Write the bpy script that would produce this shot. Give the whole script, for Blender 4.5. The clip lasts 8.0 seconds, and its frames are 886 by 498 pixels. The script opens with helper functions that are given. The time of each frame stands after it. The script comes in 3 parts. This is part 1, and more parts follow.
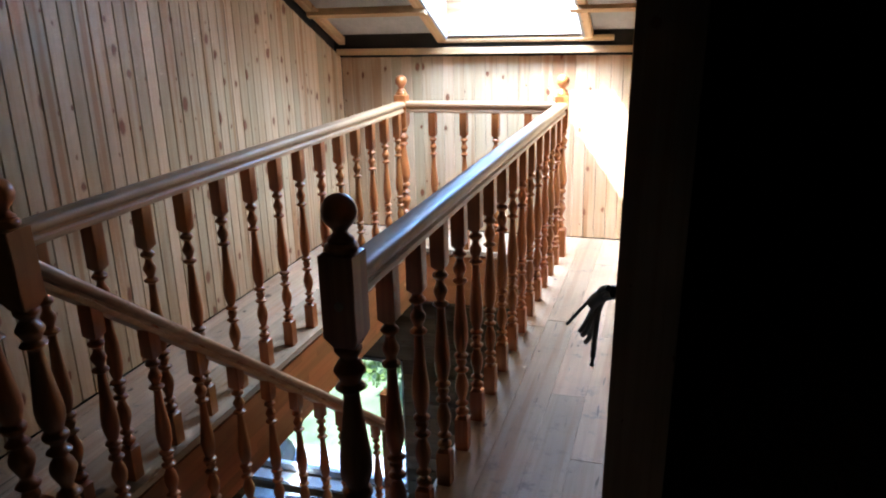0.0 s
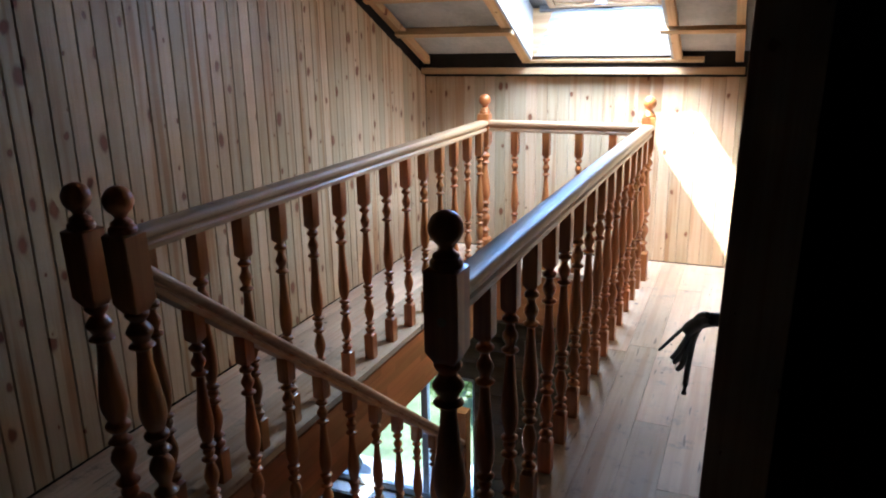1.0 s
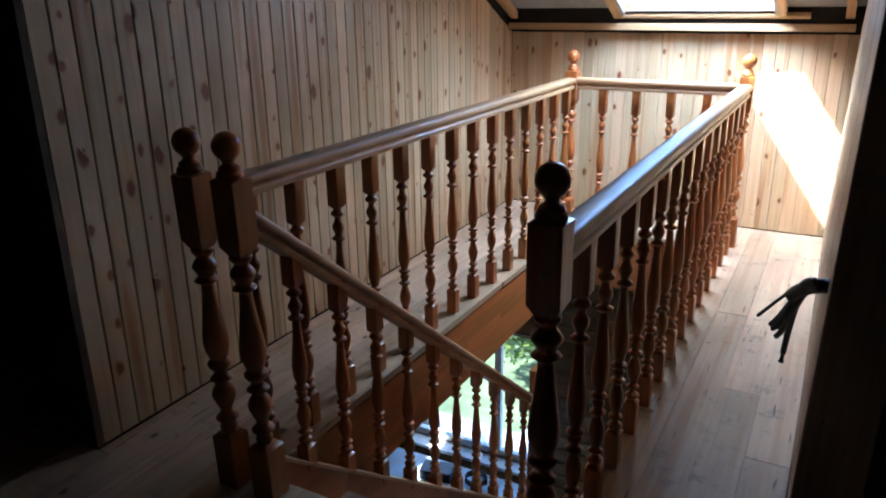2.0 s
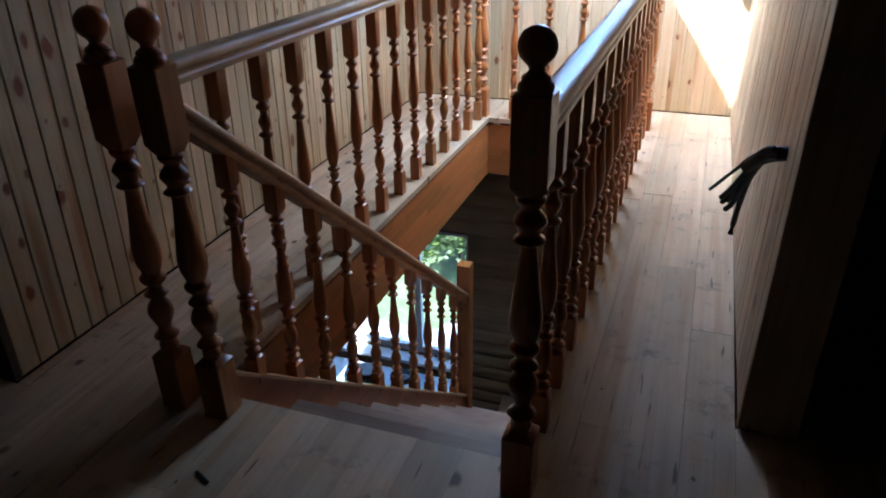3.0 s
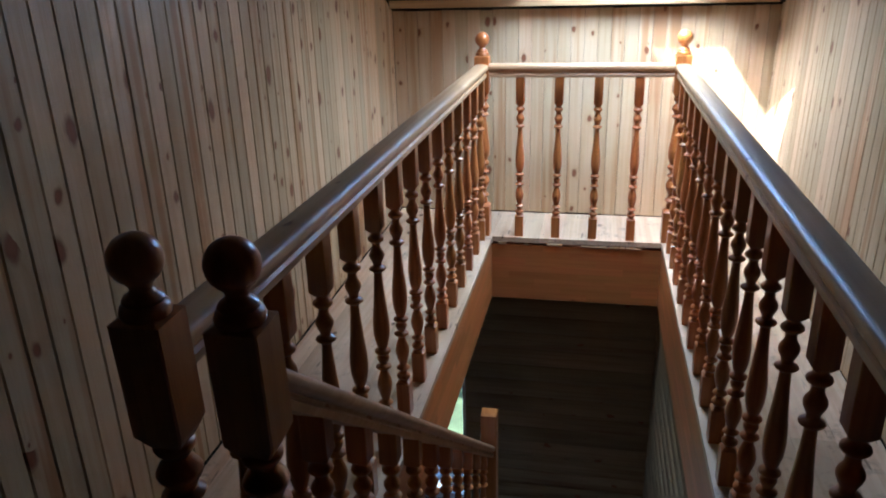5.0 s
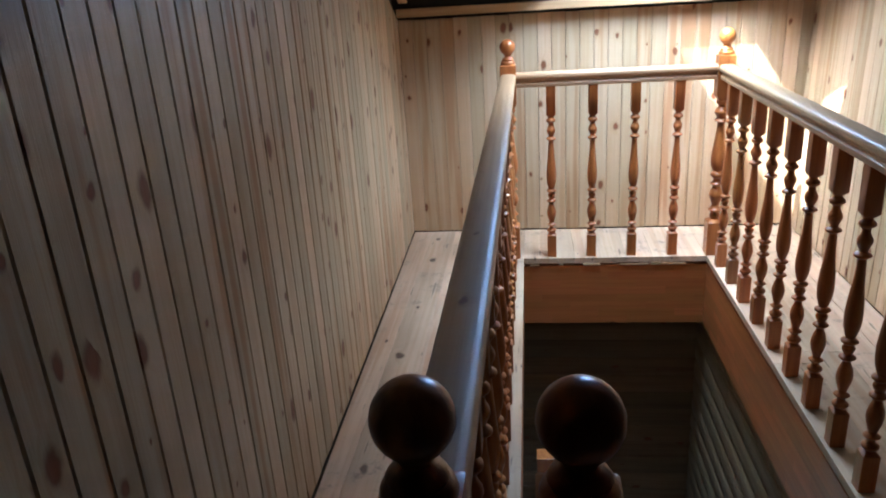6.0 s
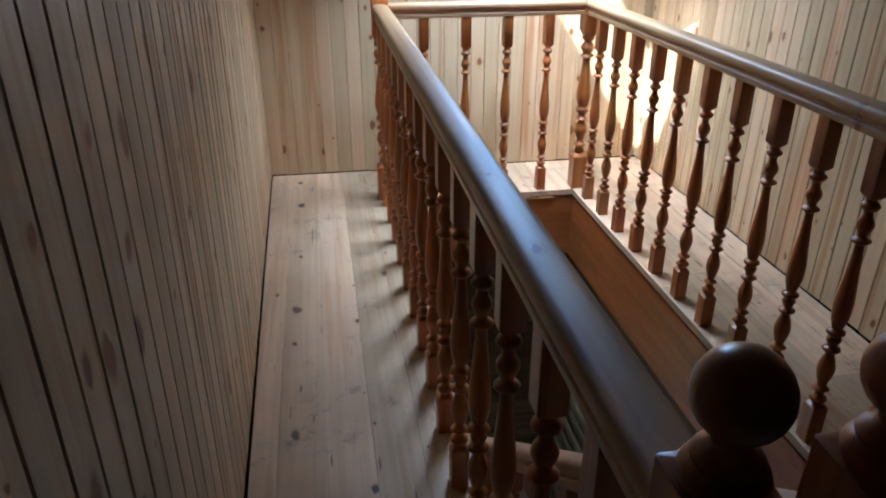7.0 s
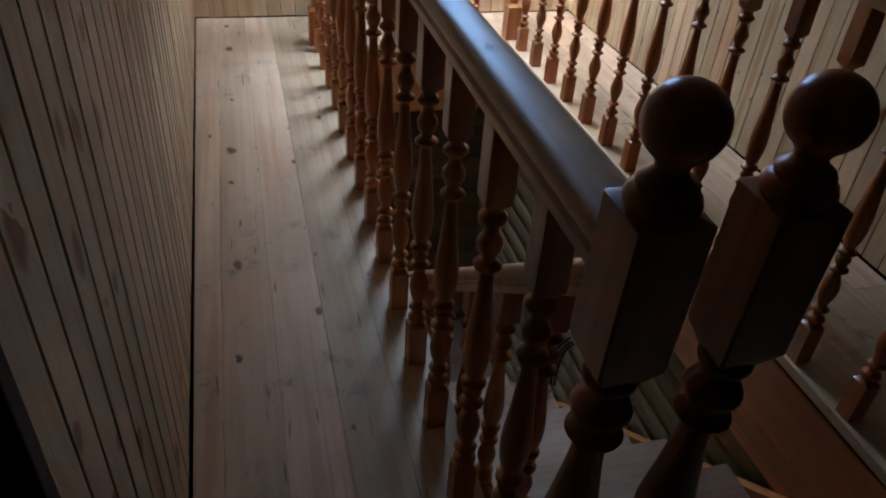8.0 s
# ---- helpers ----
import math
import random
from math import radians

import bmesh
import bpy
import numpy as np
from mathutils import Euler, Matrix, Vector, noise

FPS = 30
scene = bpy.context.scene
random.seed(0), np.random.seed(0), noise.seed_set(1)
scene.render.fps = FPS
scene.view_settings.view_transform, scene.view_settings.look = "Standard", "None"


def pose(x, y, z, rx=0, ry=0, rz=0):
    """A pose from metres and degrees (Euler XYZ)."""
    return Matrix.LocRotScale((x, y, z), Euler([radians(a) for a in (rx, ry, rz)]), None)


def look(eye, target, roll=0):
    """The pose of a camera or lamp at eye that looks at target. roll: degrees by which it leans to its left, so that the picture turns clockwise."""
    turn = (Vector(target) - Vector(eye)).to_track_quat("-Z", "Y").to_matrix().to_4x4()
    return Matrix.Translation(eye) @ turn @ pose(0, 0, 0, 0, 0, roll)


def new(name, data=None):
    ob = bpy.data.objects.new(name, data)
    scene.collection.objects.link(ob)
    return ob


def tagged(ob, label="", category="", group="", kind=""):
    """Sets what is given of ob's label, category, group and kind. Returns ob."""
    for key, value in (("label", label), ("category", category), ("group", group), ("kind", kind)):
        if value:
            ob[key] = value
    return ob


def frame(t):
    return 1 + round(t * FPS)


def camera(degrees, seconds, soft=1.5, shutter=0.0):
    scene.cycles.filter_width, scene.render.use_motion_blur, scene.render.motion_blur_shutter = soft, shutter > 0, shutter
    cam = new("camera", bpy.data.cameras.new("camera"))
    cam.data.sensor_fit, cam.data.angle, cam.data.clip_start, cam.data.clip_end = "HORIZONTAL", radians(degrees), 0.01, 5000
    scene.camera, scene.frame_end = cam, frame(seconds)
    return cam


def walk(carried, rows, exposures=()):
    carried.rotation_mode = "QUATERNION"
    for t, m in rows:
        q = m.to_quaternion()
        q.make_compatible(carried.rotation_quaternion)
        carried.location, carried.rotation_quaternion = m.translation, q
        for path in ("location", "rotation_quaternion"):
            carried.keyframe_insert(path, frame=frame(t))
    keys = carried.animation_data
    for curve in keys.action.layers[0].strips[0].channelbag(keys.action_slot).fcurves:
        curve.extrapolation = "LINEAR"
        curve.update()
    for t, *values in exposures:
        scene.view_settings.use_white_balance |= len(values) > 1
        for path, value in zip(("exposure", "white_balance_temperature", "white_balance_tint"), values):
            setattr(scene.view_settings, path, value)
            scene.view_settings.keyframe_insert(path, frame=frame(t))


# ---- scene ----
cam = camera(62.3, 8.0, soft=2.0)
PATH = [
    (0, (0.452, 0.272, 1.54), (-0.125, 2.091, 0.941), -1.5),
    (0.5, (0.414, 0.26, 1.559), (-0.145, 2.109, 1.042), -1.2),
    (1, (0.373, 0.238, 1.543), (-0.376, 2.01, 0.995), -1.0),
    (1.5, (0.33, 0.215, 1.545), (-0.549, 1.915, 0.964), -0.5),
    (1.7, (0.316, 0.202, 1.541), (-0.594, 1.883, 0.952), -0.3),
    (2.8, (0.179, 0.203, 1.445), (-0.598, 1.821, 0.564), -0.7),
    (3, (0.087, 0.228, 1.436), (-0.515, 1.914, 0.544), -0.8),
    (3.5, (-0.111, 0.286, 1.448), (-0.507, 1.983, 0.467), -0.8),
    (4, (-0.273, 0.461, 1.45), (-0.726, 2.195, 0.562), -2.2),
    (4.5, (-0.469, 0.698, 1.504), (-0.893, 2.501, 0.749), -1.5),
    (4.7, (-0.536, 0.74, 1.519), (-0.965, 2.552, 0.789), -1.4),
    (5.8, (-1.115, 1.013, 1.53), (-1.329, 2.873, 0.826), -3.2),
    (6, (-1.197, 1.097, 1.527), (-1.441, 2.953, 0.822), -3.7),
    (6.5, (-1.379, 1.215, 1.522), (-1.41, 3.071, 0.777), -1.3),
    (7, (-1.612, 1.242, 1.496), (-1.318, 3.018, 0.625), 0.0),
    (7.5, (-1.699, 1.194, 1.452), (-1.271, 2.854, 0.422), 3.8),
    (8, (-1.678, 1.141, 1.421), (-1.211, 2.7, 0.26), 4.3),
]
walk(cam, [(t, look(eye, target, roll)) for t, eye, target, roll in PATH], exposures=[(0, 3.55, 5270, 10), (1.5, 3.2, 5270, 10), (3.5, 3.2, 5270, 10), (4.5, 3.0, 5330, 10), (6.5, 2.86, 5500, 10), (7, 2.7, 5600, 10), (7.5, 2.24, 5650, 10), (8, 2.56, 5700, 10)])

# ---- world, sun, exposure ----
SUN = Vector((0.465, 0.285, -0.814)).normalized()
world = bpy.data.worlds.new("sky")
scene.world = world
world.use_nodes = True
wn = world.node_tree.nodes
sky = wn.new("ShaderNodeTexSky")
sky.sky_type = "NISHITA"
sky.sun_disc = False
sky.sun_elevation = math.asin(-SUN.z)
sky.sun_rotation = math.atan2(-SUN.x, -SUN.y)
wn["Background"].inputs["Strength"].default_value = 0.11
world.node_tree.links.new(sky.outputs[0], wn["Background"].inputs[0])
sun_data = bpy.data.lights.new("sun", "SUN")
sun_data.energy, sun_data.angle, sun_data.color = 3.6, radians(0.6), (1.0, 0.96, 0.89)
sun = new("sun", sun_data)
sun.matrix_world = look((0, 0, 12), Vector((0, 0, 12)) + SUN)
# the bright sky over the skylight
sky_data = bpy.data.lights.new("skylight_sky", "AREA")
sky_data.shape, sky_data.size, sky_data.size_y = "RECTANGLE", 0.60, 0.86
sky_data.energy, sky_data.color, sky_data.spread = 6.2, (0.70, 0.84, 1.0), radians(140)
sky_lamp = new("skylight_sky", sky_data)
sky_lamp.matrix_world = pose(-0.597, 4.76, 2.095, -25.17, 0, 0) @ pose(0, 0, 0, 34, 3, 0)
# the low northern sky, which shines in at a flat angle
north_data = bpy.data.lights.new("skylight_north", "AREA")
north_data.shape, north_data.size, north_data.size_y = "RECTANGLE", 0.56, 0.26
north_data.energy, north_data.color, north_data.spread = 0.28, (0.34, 0.60, 1.0), radians(75)
north_lamp = new("skylight_north", north_data)
north_lamp.matrix_world = look((-0.597, 5.03, 2.0), (-0.75, 3.03, 1.55))

# ---- materials ----


def material(name, rough=0.6, metal=0.0):
    m = bpy.data.materials.new(name)
    m.use_nodes = True
    n, l = m.node_tree.nodes, m.node_tree.links
    b = n["Principled BSDF"]
    b.inputs["Roughness"].default_value = rough
    b.inputs["Metallic"].default_value = metal
    return m, n, l, b


def math_node(n, l, op, a, b=None, clamp=False):
    k = n.new("ShaderNodeMath")
    k.operation, k.use_clamp = op, clamp
    for i, v in enumerate((a, b)):
        if v is None:
            continue
        if isinstance(v, (int, float)):
            k.inputs[i].default_value = v
        else:
            l.new(v, k.inputs[i])
    return k.outputs[0]


def mix_node(n, l, fac, a, b, mode="MIX"):
    k = n.new("ShaderNodeMix")
    k.data_type, k.blend_type = "RGBA", mode
    for i, v in ((0, fac), (6, a), (7, b)):
        if isinstance(v, (int, float)):
            k.inputs[i].default_value = v
        elif isinstance(v, tuple):
            k.inputs[i].default_value = (*v, 1)
        else:
            l.new(v, k.inputs[i])
    return k.outputs[2]


def span(n, l, v, lo, hi, a=0.0, b=1.0):
    k = n.new("ShaderNodeMapRange")
    k.interpolation_type = "SMOOTHSTEP"
    l.new(v, k.inputs[0])
    for i, x in enumerate((lo, hi, a, b)):
        k.inputs[i + 1].default_value = x
    return k.outputs[0]


def wood(name, light, dark, across, along, knots=0.5, rough=0.55, coat=0.0, stain=0.25, vary=0.3, knot_size=0.1, staves=False, knot_colour=(0.15, 0.048, 0.016), bump=0.25, gloss=0.16, figure=0.48, streak=0.42, dirt=0.0, ragged=0.3):
    """Sawn or turned softwood; across and along: the local axes of the width and of the grain."""
    m, n, l, b = material(name, rough)
    tc, info = n.new("ShaderNodeTexCoord"), n.new("ShaderNodeObjectInfo")
    sep = n.new("ShaderNodeSeparateXYZ")
    l.new(tc.outputs["Object"], sep.inputs[0])
    third = 3 - across - along
    u, v, w = sep.outputs[across], sep.outputs[along], sep.outputs[third]
    rnd = math_node(n, l, "MULTIPLY", info.outputs["Random"], 61.7)
    if staves:
        row = math_node(n, l, "FLOOR", math_node(n, l, "MULTIPLY", u, 1 / 0.045))
        col = math_node(n, l, "FLOOR", math_node(n, l, "ADD", math_node(n, l, "MULTIPLY", v, 1 / 0.42), math_node(n, l, "MULTIPLY", row, 0.377)))
        wh = n.new("ShaderNodeTexWhiteNoise")
        wh.noise_dimensions = "2D"
        cb = n.new("ShaderNodeCombineXYZ")
        l.new(row, cb.inputs[0]), l.new(col, cb.inputs[1])
        l.new(cb.outputs[0], wh.inputs[0])
        piece = wh.outputs[0]
        rnd = math_node(n, l, "ADD", rnd, math_node(n, l, "MULTIPLY", piece, 40.0))
    else:
        piece = info.outputs["Random"]

    def vec(su, sv, sw):
        c = n.new("ShaderNodeCombineXYZ")
        l.new(math_node(n, l, "ADD", math_node(n, l, "MULTIPLY", u, su), rnd), c.inputs[0])
        l.new(math_node(n, l, "ADD", math_node(n, l, "MULTIPLY", v, sv), math_node(n, l, "MULTIPLY", rnd, 1.7)), c.inputs[1])
        l.new(math_node(n, l, "MULTIPLY", w, sw), c.inputs[2])
        return c.outputs[0]

    vor = n.new("ShaderNodeTexVoronoi")
    vor.voronoi_dimensions = "2D"
    vor.inputs["Scale"].default_value = 1.0
    dn = n.new("ShaderNodeTexNoise")
    dn.inputs["Scale"].default_value, dn.inputs["Detail"].default_value = 3.5, 2.0
    kv, kd = n.new("ShaderNodeVectorMath"), n.new("ShaderNodeVectorMath")
    kv.operation, kd.operation = "SCALE", "ADD"
    l.new(vec(8.5, 5.4, 3.0), dn.inputs["Vector"])
    l.new(dn.outputs["Color"], kv.inputs[0])
    kv.inputs["Scale"].default_value = ragged
    l.new(vec(8.5, 5.4, 3.0), kd.inputs[0])
    l.new(kv.outputs[0], kd.inputs[1])
    l.new(kd.outputs[0], vor.inputs["Vector"])
    cell = n.new("ShaderNodeSeparateColor")
    l.new(vor.outputs["Color"], cell.inputs[0])
    keep = math_node(n, l, "LESS_THAN", cell.outputs[0], knots)
    size = math_node(n, l, "MULTIPLY", math_node(n, l, "ADD", math_node(n, l, "POWER", cell.outputs[1], 1.8), 0.22), knot_size)
    ratio = math_node(n, l, "DIVIDE", vor.outputs["Distance"], size)
    core = math_node(n, l, "MULTIPLY", span(n, l, ratio, 0.55, 1.25, 1.0, 0.0), keep)
    halo = math_node(n, l, "MULTIPLY", span(n, l, ratio, 0.8, 2.6, 1.0, 0.0), keep)
    # the grain runs round the knots
    warp = math_node(n, l, "MULTIPLY", halo, 1.1)
    g = n.new("ShaderNodeTexNoise")
    g.inputs["Scale"].default_value, g.inputs["Detail"].default_value = 1.0, 4.0
    gv = n.new("ShaderNodeVectorMath")
    l.new(vec(55.0, 1.3, 55.0), gv.inputs[0])
    cw = n.new("ShaderNodeCombineXYZ")
    l.new(warp, cw.inputs[0])
    l.new(cw.outputs[0], gv.inputs[1])
    l.new(gv.outputs[0], g.inputs["Vector"])
    fine = n.new("ShaderNodeTexNoise")
    fine.inputs["Scale"].default_value, fine.inputs["Detail"].default_value = 1.0, 3.0
    l.new(vec(260.0, 6.0, 260.0), fine.inputs["Vector"])
    big = n.new("ShaderNodeTexNoise")
    big.inputs["Scale"].default_value, big.inputs["Detail"].default_value = 1.0, 4.0
    l.new(vec(5.0, 1.1, 5.0), big.inputs["Vector"])
    grain = span(n, l, g.outputs[0], 0.42, 0.68)
    tone = math_node(n, l, "ADD", math_node(n, l, "MULTIPLY", grain, figure), math_node(n, l, "MULTIPLY", halo, 0.3))
    tone = math_node(n, l, "ADD", tone, math_node(n, l, "MULTIPLY", span(n, l, fine.outputs[0], 0.4, 0.75), 0.2), True)
    col = mix_node(n, l, tone, light, dark)
    shade = span(n, l, big.outputs[0], 0.35, 0.75, 0.0, stain)
    col = mix_node(n, l, shade, col, tuple(0.55 * c for c in dark))
    st = n.new("ShaderNodeTexNoise")
    st.inputs["Scale"].default_value, st.inputs["Detail"].default_value = 1.0, 3.0
    l.new(vec(21.0, 0.7, 21.0), st.inputs["Vector"])
    some = span(n, l, math_node(n, l, "FRACT", math_node(n, l, "MULTIPLY", piece, 7.31)), 0.25, 0.85, 0.35, 1.25)
    col = mix_node(n, l, math_node(n, l, "MULTIPLY", span(n, l, st.outputs[0], 0.47, 0.63, 0.0, streak), some, True), col, tuple(c * k for c, k in zip(dark, (0.84, 0.66, 0.50))))
    hsv = n.new("ShaderNodeHueSaturation")
    hsv.inputs["Saturation"].default_value = 1.0
    l.new(math_node(n, l, "ADD", math_node(n, l, "MULTIPLY", piece, vary), 1 - vary / 2), hsv.inputs["Value"])
    l.new(math_node(n, l, "ADD", math_node(n, l, "MULTIPLY", cell.outputs[2], 0.0), math_node(n, l, "ADD", math_node(n, l, "MULTIPLY", piece, -0.012), 0.504)), hsv.inputs["Hue"])
    l.new(col, hsv.inputs["Color"])
    heart = mix_node(n, l, span(n, l, ratio, 0.25, 0.95), tuple(min(1, 1.35 * c) for c in knot_colour), knot_colour)
    col = mix_node(n, l, math_node(n, l, "MULTIPLY", core, 0.93), hsv.outputs[0], heart)
    if dirt:
        # trodden-in dust and scuffs that run across the boards
        geo = n.new("ShaderNodeNewGeometry")
        scuff, patch = n.new("ShaderNodeTexNoise"), n.new("ShaderNodeTexNoise")
        scuff.inputs["Scale"].default_value, scuff.inputs["Detail"].default_value, scuff.inputs["Roughness"].default_value = 9.0, 8.0, 0.75
        patch.inputs["Scale"].default_value, patch.inputs["Detail"].default_value = 2.6, 4.0
        l.new(geo.outputs["Position"], scuff.inputs["Vector"]), l.new(geo.outputs["Position"], patch.inputs["Vector"])
        mask = math_node(n, l, "MULTIPLY", span(n, l, scuff.outputs[0], 0.52, 0.66), span(n, l, patch.outputs[0], 0.40, 0.62, 0.1, 1.0))
        col = mix_node(n, l, math_node(n, l, "MULTIPLY", mask, dirt), col, (0.20, 0.145, 0.105))
        col = mix_node(n, l, span(n, l, patch.outputs[0], 0.42, 0.7, 0.0, 0.3 * dirt), col, (0.36, 0.28, 0.21))
        # drying splits and dark marks along the grain
        split = n.new("ShaderNodeTexNoise")
        split.inputs["Scale"].default_value, split.inputs["Detail"].default_value = 1.0, 2.0
        l.new(vec(46.0, 3.4, 20.0), split.inputs["Vector"])
        col = mix_node(n, l, span(n, l, split.outputs[0], 0.665, 0.72, 0.0, 0.75), col, (0.09, 0.052, 0.033))
    l.new(col, b.inputs["Base Color"])
    l.new(math_node(n, l, "ADD", math_node(n, l, "MULTIPLY", g.outputs[0], 0.16), rough - 0.08), b.inputs["Roughness"])
    b.inputs["Coat Weight"].default_value = coat
    b.inputs["Coat Roughness"].default_value = gloss
    bp = n.new("ShaderNodeBump")
    bp.inputs["Strength"].default_value, bp.inputs["Distance"].default_value = bump, 0.002
    l.new(math_node(n, l, "ADD", math_node(n, l, "ADD", fine.outputs[0], g.outputs[0]), math_node(n, l, "MULTIPLY", core, -0.6)), bp.inputs["Height"])
    l.new(bp.outputs[0], b.inputs["Normal"])
    return m


def plain(name, colour, rough=0.6, metal=0.0, var=0.25, scale=9.0, bump=0.15):
    m, n, l, b = material(name, rough, metal)
    tc = n.new("ShaderNodeTexCoord")
    a, c = n.new("ShaderNodeTexNoise"), n.new("ShaderNodeTexNoise")
    a.inputs["Scale"].default_value, a.inputs["Detail"].default_value = scale, 5
    c.inputs["Scale"].default_value, c.inputs["Detail"].default_value = scale * 9, 4
    l.new(tc.outputs["Object"], a.inputs[0]), l.new(tc.outputs["Object"], c.inputs[0])
    f = math_node(n, l, "ADD", math_node(n, l, "MULTIPLY", a.outputs[0], 0.7), math_node(n, l, "MULTIPLY", c.outputs[0], 0.3))
    l.new(mix_node(n, l, span(n, l, f, 0.3, 0.7), tuple(x * (1 - var) for x in colour), tuple(min(1, x * (1 + var)) for x in colour)), b.inputs["Base Color"])
    bp = n.new("ShaderNodeBump")
    bp.inputs["Strength"].default_value, bp.inputs["Distance"].default_value = bump, 0.004
    l.new(f, bp.inputs["Height"]), l.new(bp.outputs[0], b.inputs["Normal"])
    return m


WALL_LIGHT, WALL_DARK = (0.584, 0.446, 0.277), (0.474, 0.311, 0.152)
M_WALL = wood("pine_cladding", WALL_LIGHT, WALL_DARK, 0, 2, knots=0.36, rough=0.5, coat=0.05, stain=0.06, vary=0.30, knot_size=0.14, figure=0.34, streak=0.6, knot_colour=(0.15, 0.040, 0.009), ragged=0.16)
M_WALL_KNOTTY = wood("knotty_pine_cladding", WALL_LIGHT, WALL_DARK, 0, 2, knots=0.5, rough=0.5, coat=0.05, stain=0.06, vary=0.38, knot_size=0.18, figure=0.34, streak=0.75, knot_colour=(0.15, 0.040, 0.009), ragged=0.16)
M_FLOOR = wood("pine_floor", (0.70, 0.53, 0.355), (0.56, 0.385, 0.225), 0, 1, knots=0.17, rough=0.5, stain=0.5, vary=0.42, knot_size=0.15, knot_colour=(0.075, 0.036, 0.02), figure=0.42, streak=0.45, dirt=0.75, ragged=0.2)
M_TURNED = wood("varnished_pine_turned", (0.48, 0.178, 0.041), (0.30, 0.082, 0.0155), 0, 2, knots=0.06, rough=0.34, coat=0.22, stain=0.25, vary=0.3, bump=0.1, gloss=0.22)
M_RAIL = wood("varnished_pine_rail", (0.57, 0.355, 0.178), (0.44, 0.245, 0.105), 0, 1, knots=0.08, rough=0.42, coat=0.5, stain=0.25, vary=0.15, bump=0.1, gloss=0.58)
M_STAVE_Y = wood("glued_pine_staves_long", (0.47, 0.185, 0.050), (0.32, 0.105, 0.026), 2, 1, knots=0.08, rough=0.4, coat=0.2, vary=0.4, staves=True, bump=0.1, figure=0.3, streak=0.25)
M_STAVE_X = wood("glued_pine_staves_cross", (0.47, 0.185, 0.050), (0.32, 0.105, 0.026), 2, 0, knots=0.08, rough=0.4, coat=0.2, vary=0.2, staves=True, bump=0.1, figure=0.3, streak=0.25)
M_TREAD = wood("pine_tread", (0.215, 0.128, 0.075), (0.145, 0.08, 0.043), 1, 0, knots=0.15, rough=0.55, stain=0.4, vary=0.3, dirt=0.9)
M_LOG = wood("horizontal_siding_pine", (0.255, 0.195, 0.102), (0.16, 0.11, 0.055), 2, 0, knots=0.4, rough=0.6, stain=0.5, vary=0.3)
# winder wood with dust, darkened to paint in the shade down there
M_WINDER = wood("dusty_shaded_winder", (0.12, 0.060, 0.030), (0.07, 0.032, 0.016), 1, 0, knots=0.15, rough=0.6, stain=0.5, vary=0.3, dirt=0.5)
M_ROUGH_X = wood("rough_batten_cross", (0.68, 0.48, 0.26), (0.47, 0.28, 0.12), 2, 0, knots=0.35, rough=0.75, stain=0.5, vary=0.3, bump=0.6)
M_ROUGH_Y = wood("rough_batten_long", (0.68, 0.48, 0.26), (0.47, 0.28, 0.12), 0, 1, knots=0.35, rough=0.75, stain=0.5, vary=0.3, bump=0.6)
M_FRAME = wood("window_frame_pine", (0.66, 0.45, 0.24), (0.50, 0.30, 0.14), 2, 0, knots=0.0, rough=0.4, coat=0.2, stain=0.1, vary=0.1)
M_END = wood("unfinished_end_board", (0.50, 0.36, 0.22), (0.36, 0.23, 0.125), 0, 2, knots=0.4, rough=0.7, stain=0.5)
M_FILM = plain("white_vapour_film", (0.45, 0.46, 0.47), 0.45, var=0.1, scale=5, bump=1.0)
M_GREYFILM = plain("grey_roof_membrane", (0.46, 0.46, 0.45), 0.55, var=0.2, scale=4, bump=0.8)
# near-black colour that carries the shade of gaps and undersides
M_SHADE_BLACK = plain("shade_black_backing", (0.018, 0.014, 0.011), 0.9, var=0.3)
# board colour darkened so the unseen rooms bounce little light
M_BACK = plain("darkened_raw_board", (0.08, 0.055, 0.035), 0.8, var=0.3)
M_CABLE = plain("black_cable_rubber", (0.012, 0.012, 0.013), 0.45, var=0.3, scale=30)
M_WHITE = plain("white_window_plastic", (0.75, 0.77, 0.78), 0.35, var=0.05)
M_STEEL = plain("grey_metal", (0.35, 0.36, 0.37), 0.35, 0.9, var=0.15)
M_BLUE = plain("pale_blue_sheet", (0.42, 0.55, 0.70), 0.35, var=0.2, scale=4, bump=0.6)
M_BLACK = plain("black_plastic", (0.02, 0.02, 0.022), 0.4, var=0.3)
M_GRASS = plain("lawn", (0.075, 0.105, 0.045), 0.9, var=0.5, scale=2.0, bump=0.5)
M_LEAF = plain("leaf_green", (0.085, 0.12, 0.05), 0.55, var=0.5, scale=3.0)
_n, _l = M_LEAF.node_tree.nodes, M_LEAF.node_tree.links
_thin, _mix = _n.new("ShaderNodeBsdfTranslucent"), _n.new("ShaderNodeMixShader")
_thin.inputs["Color"].default_value = (0.20, 0.27, 0.07, 1)
_mix.inputs[0].default_value = 0.5
_l.new(_n["Principled BSDF"].outputs[0], _mix.inputs[1]), _l.new(_thin.outputs[0], _mix.inputs[2])
_l.new(_mix.outputs[0], _n["Material Output"].inputs["Surface"])
M_BARK = plain("bark", (0.10, 0.07, 0.05), 0.9, var=0.4, scale=12)
M_GLASS, _n, _l, _b = material("window_glass", 0.0)
_b.inputs["Transmission Weight"].default_value = 1.0
_b.inputs["IOR"].default_value = 1.45
_b.inputs["Base Color"].default_value = (0.97, 0.99, 0.98, 1)

# ---- mesh helpers ----


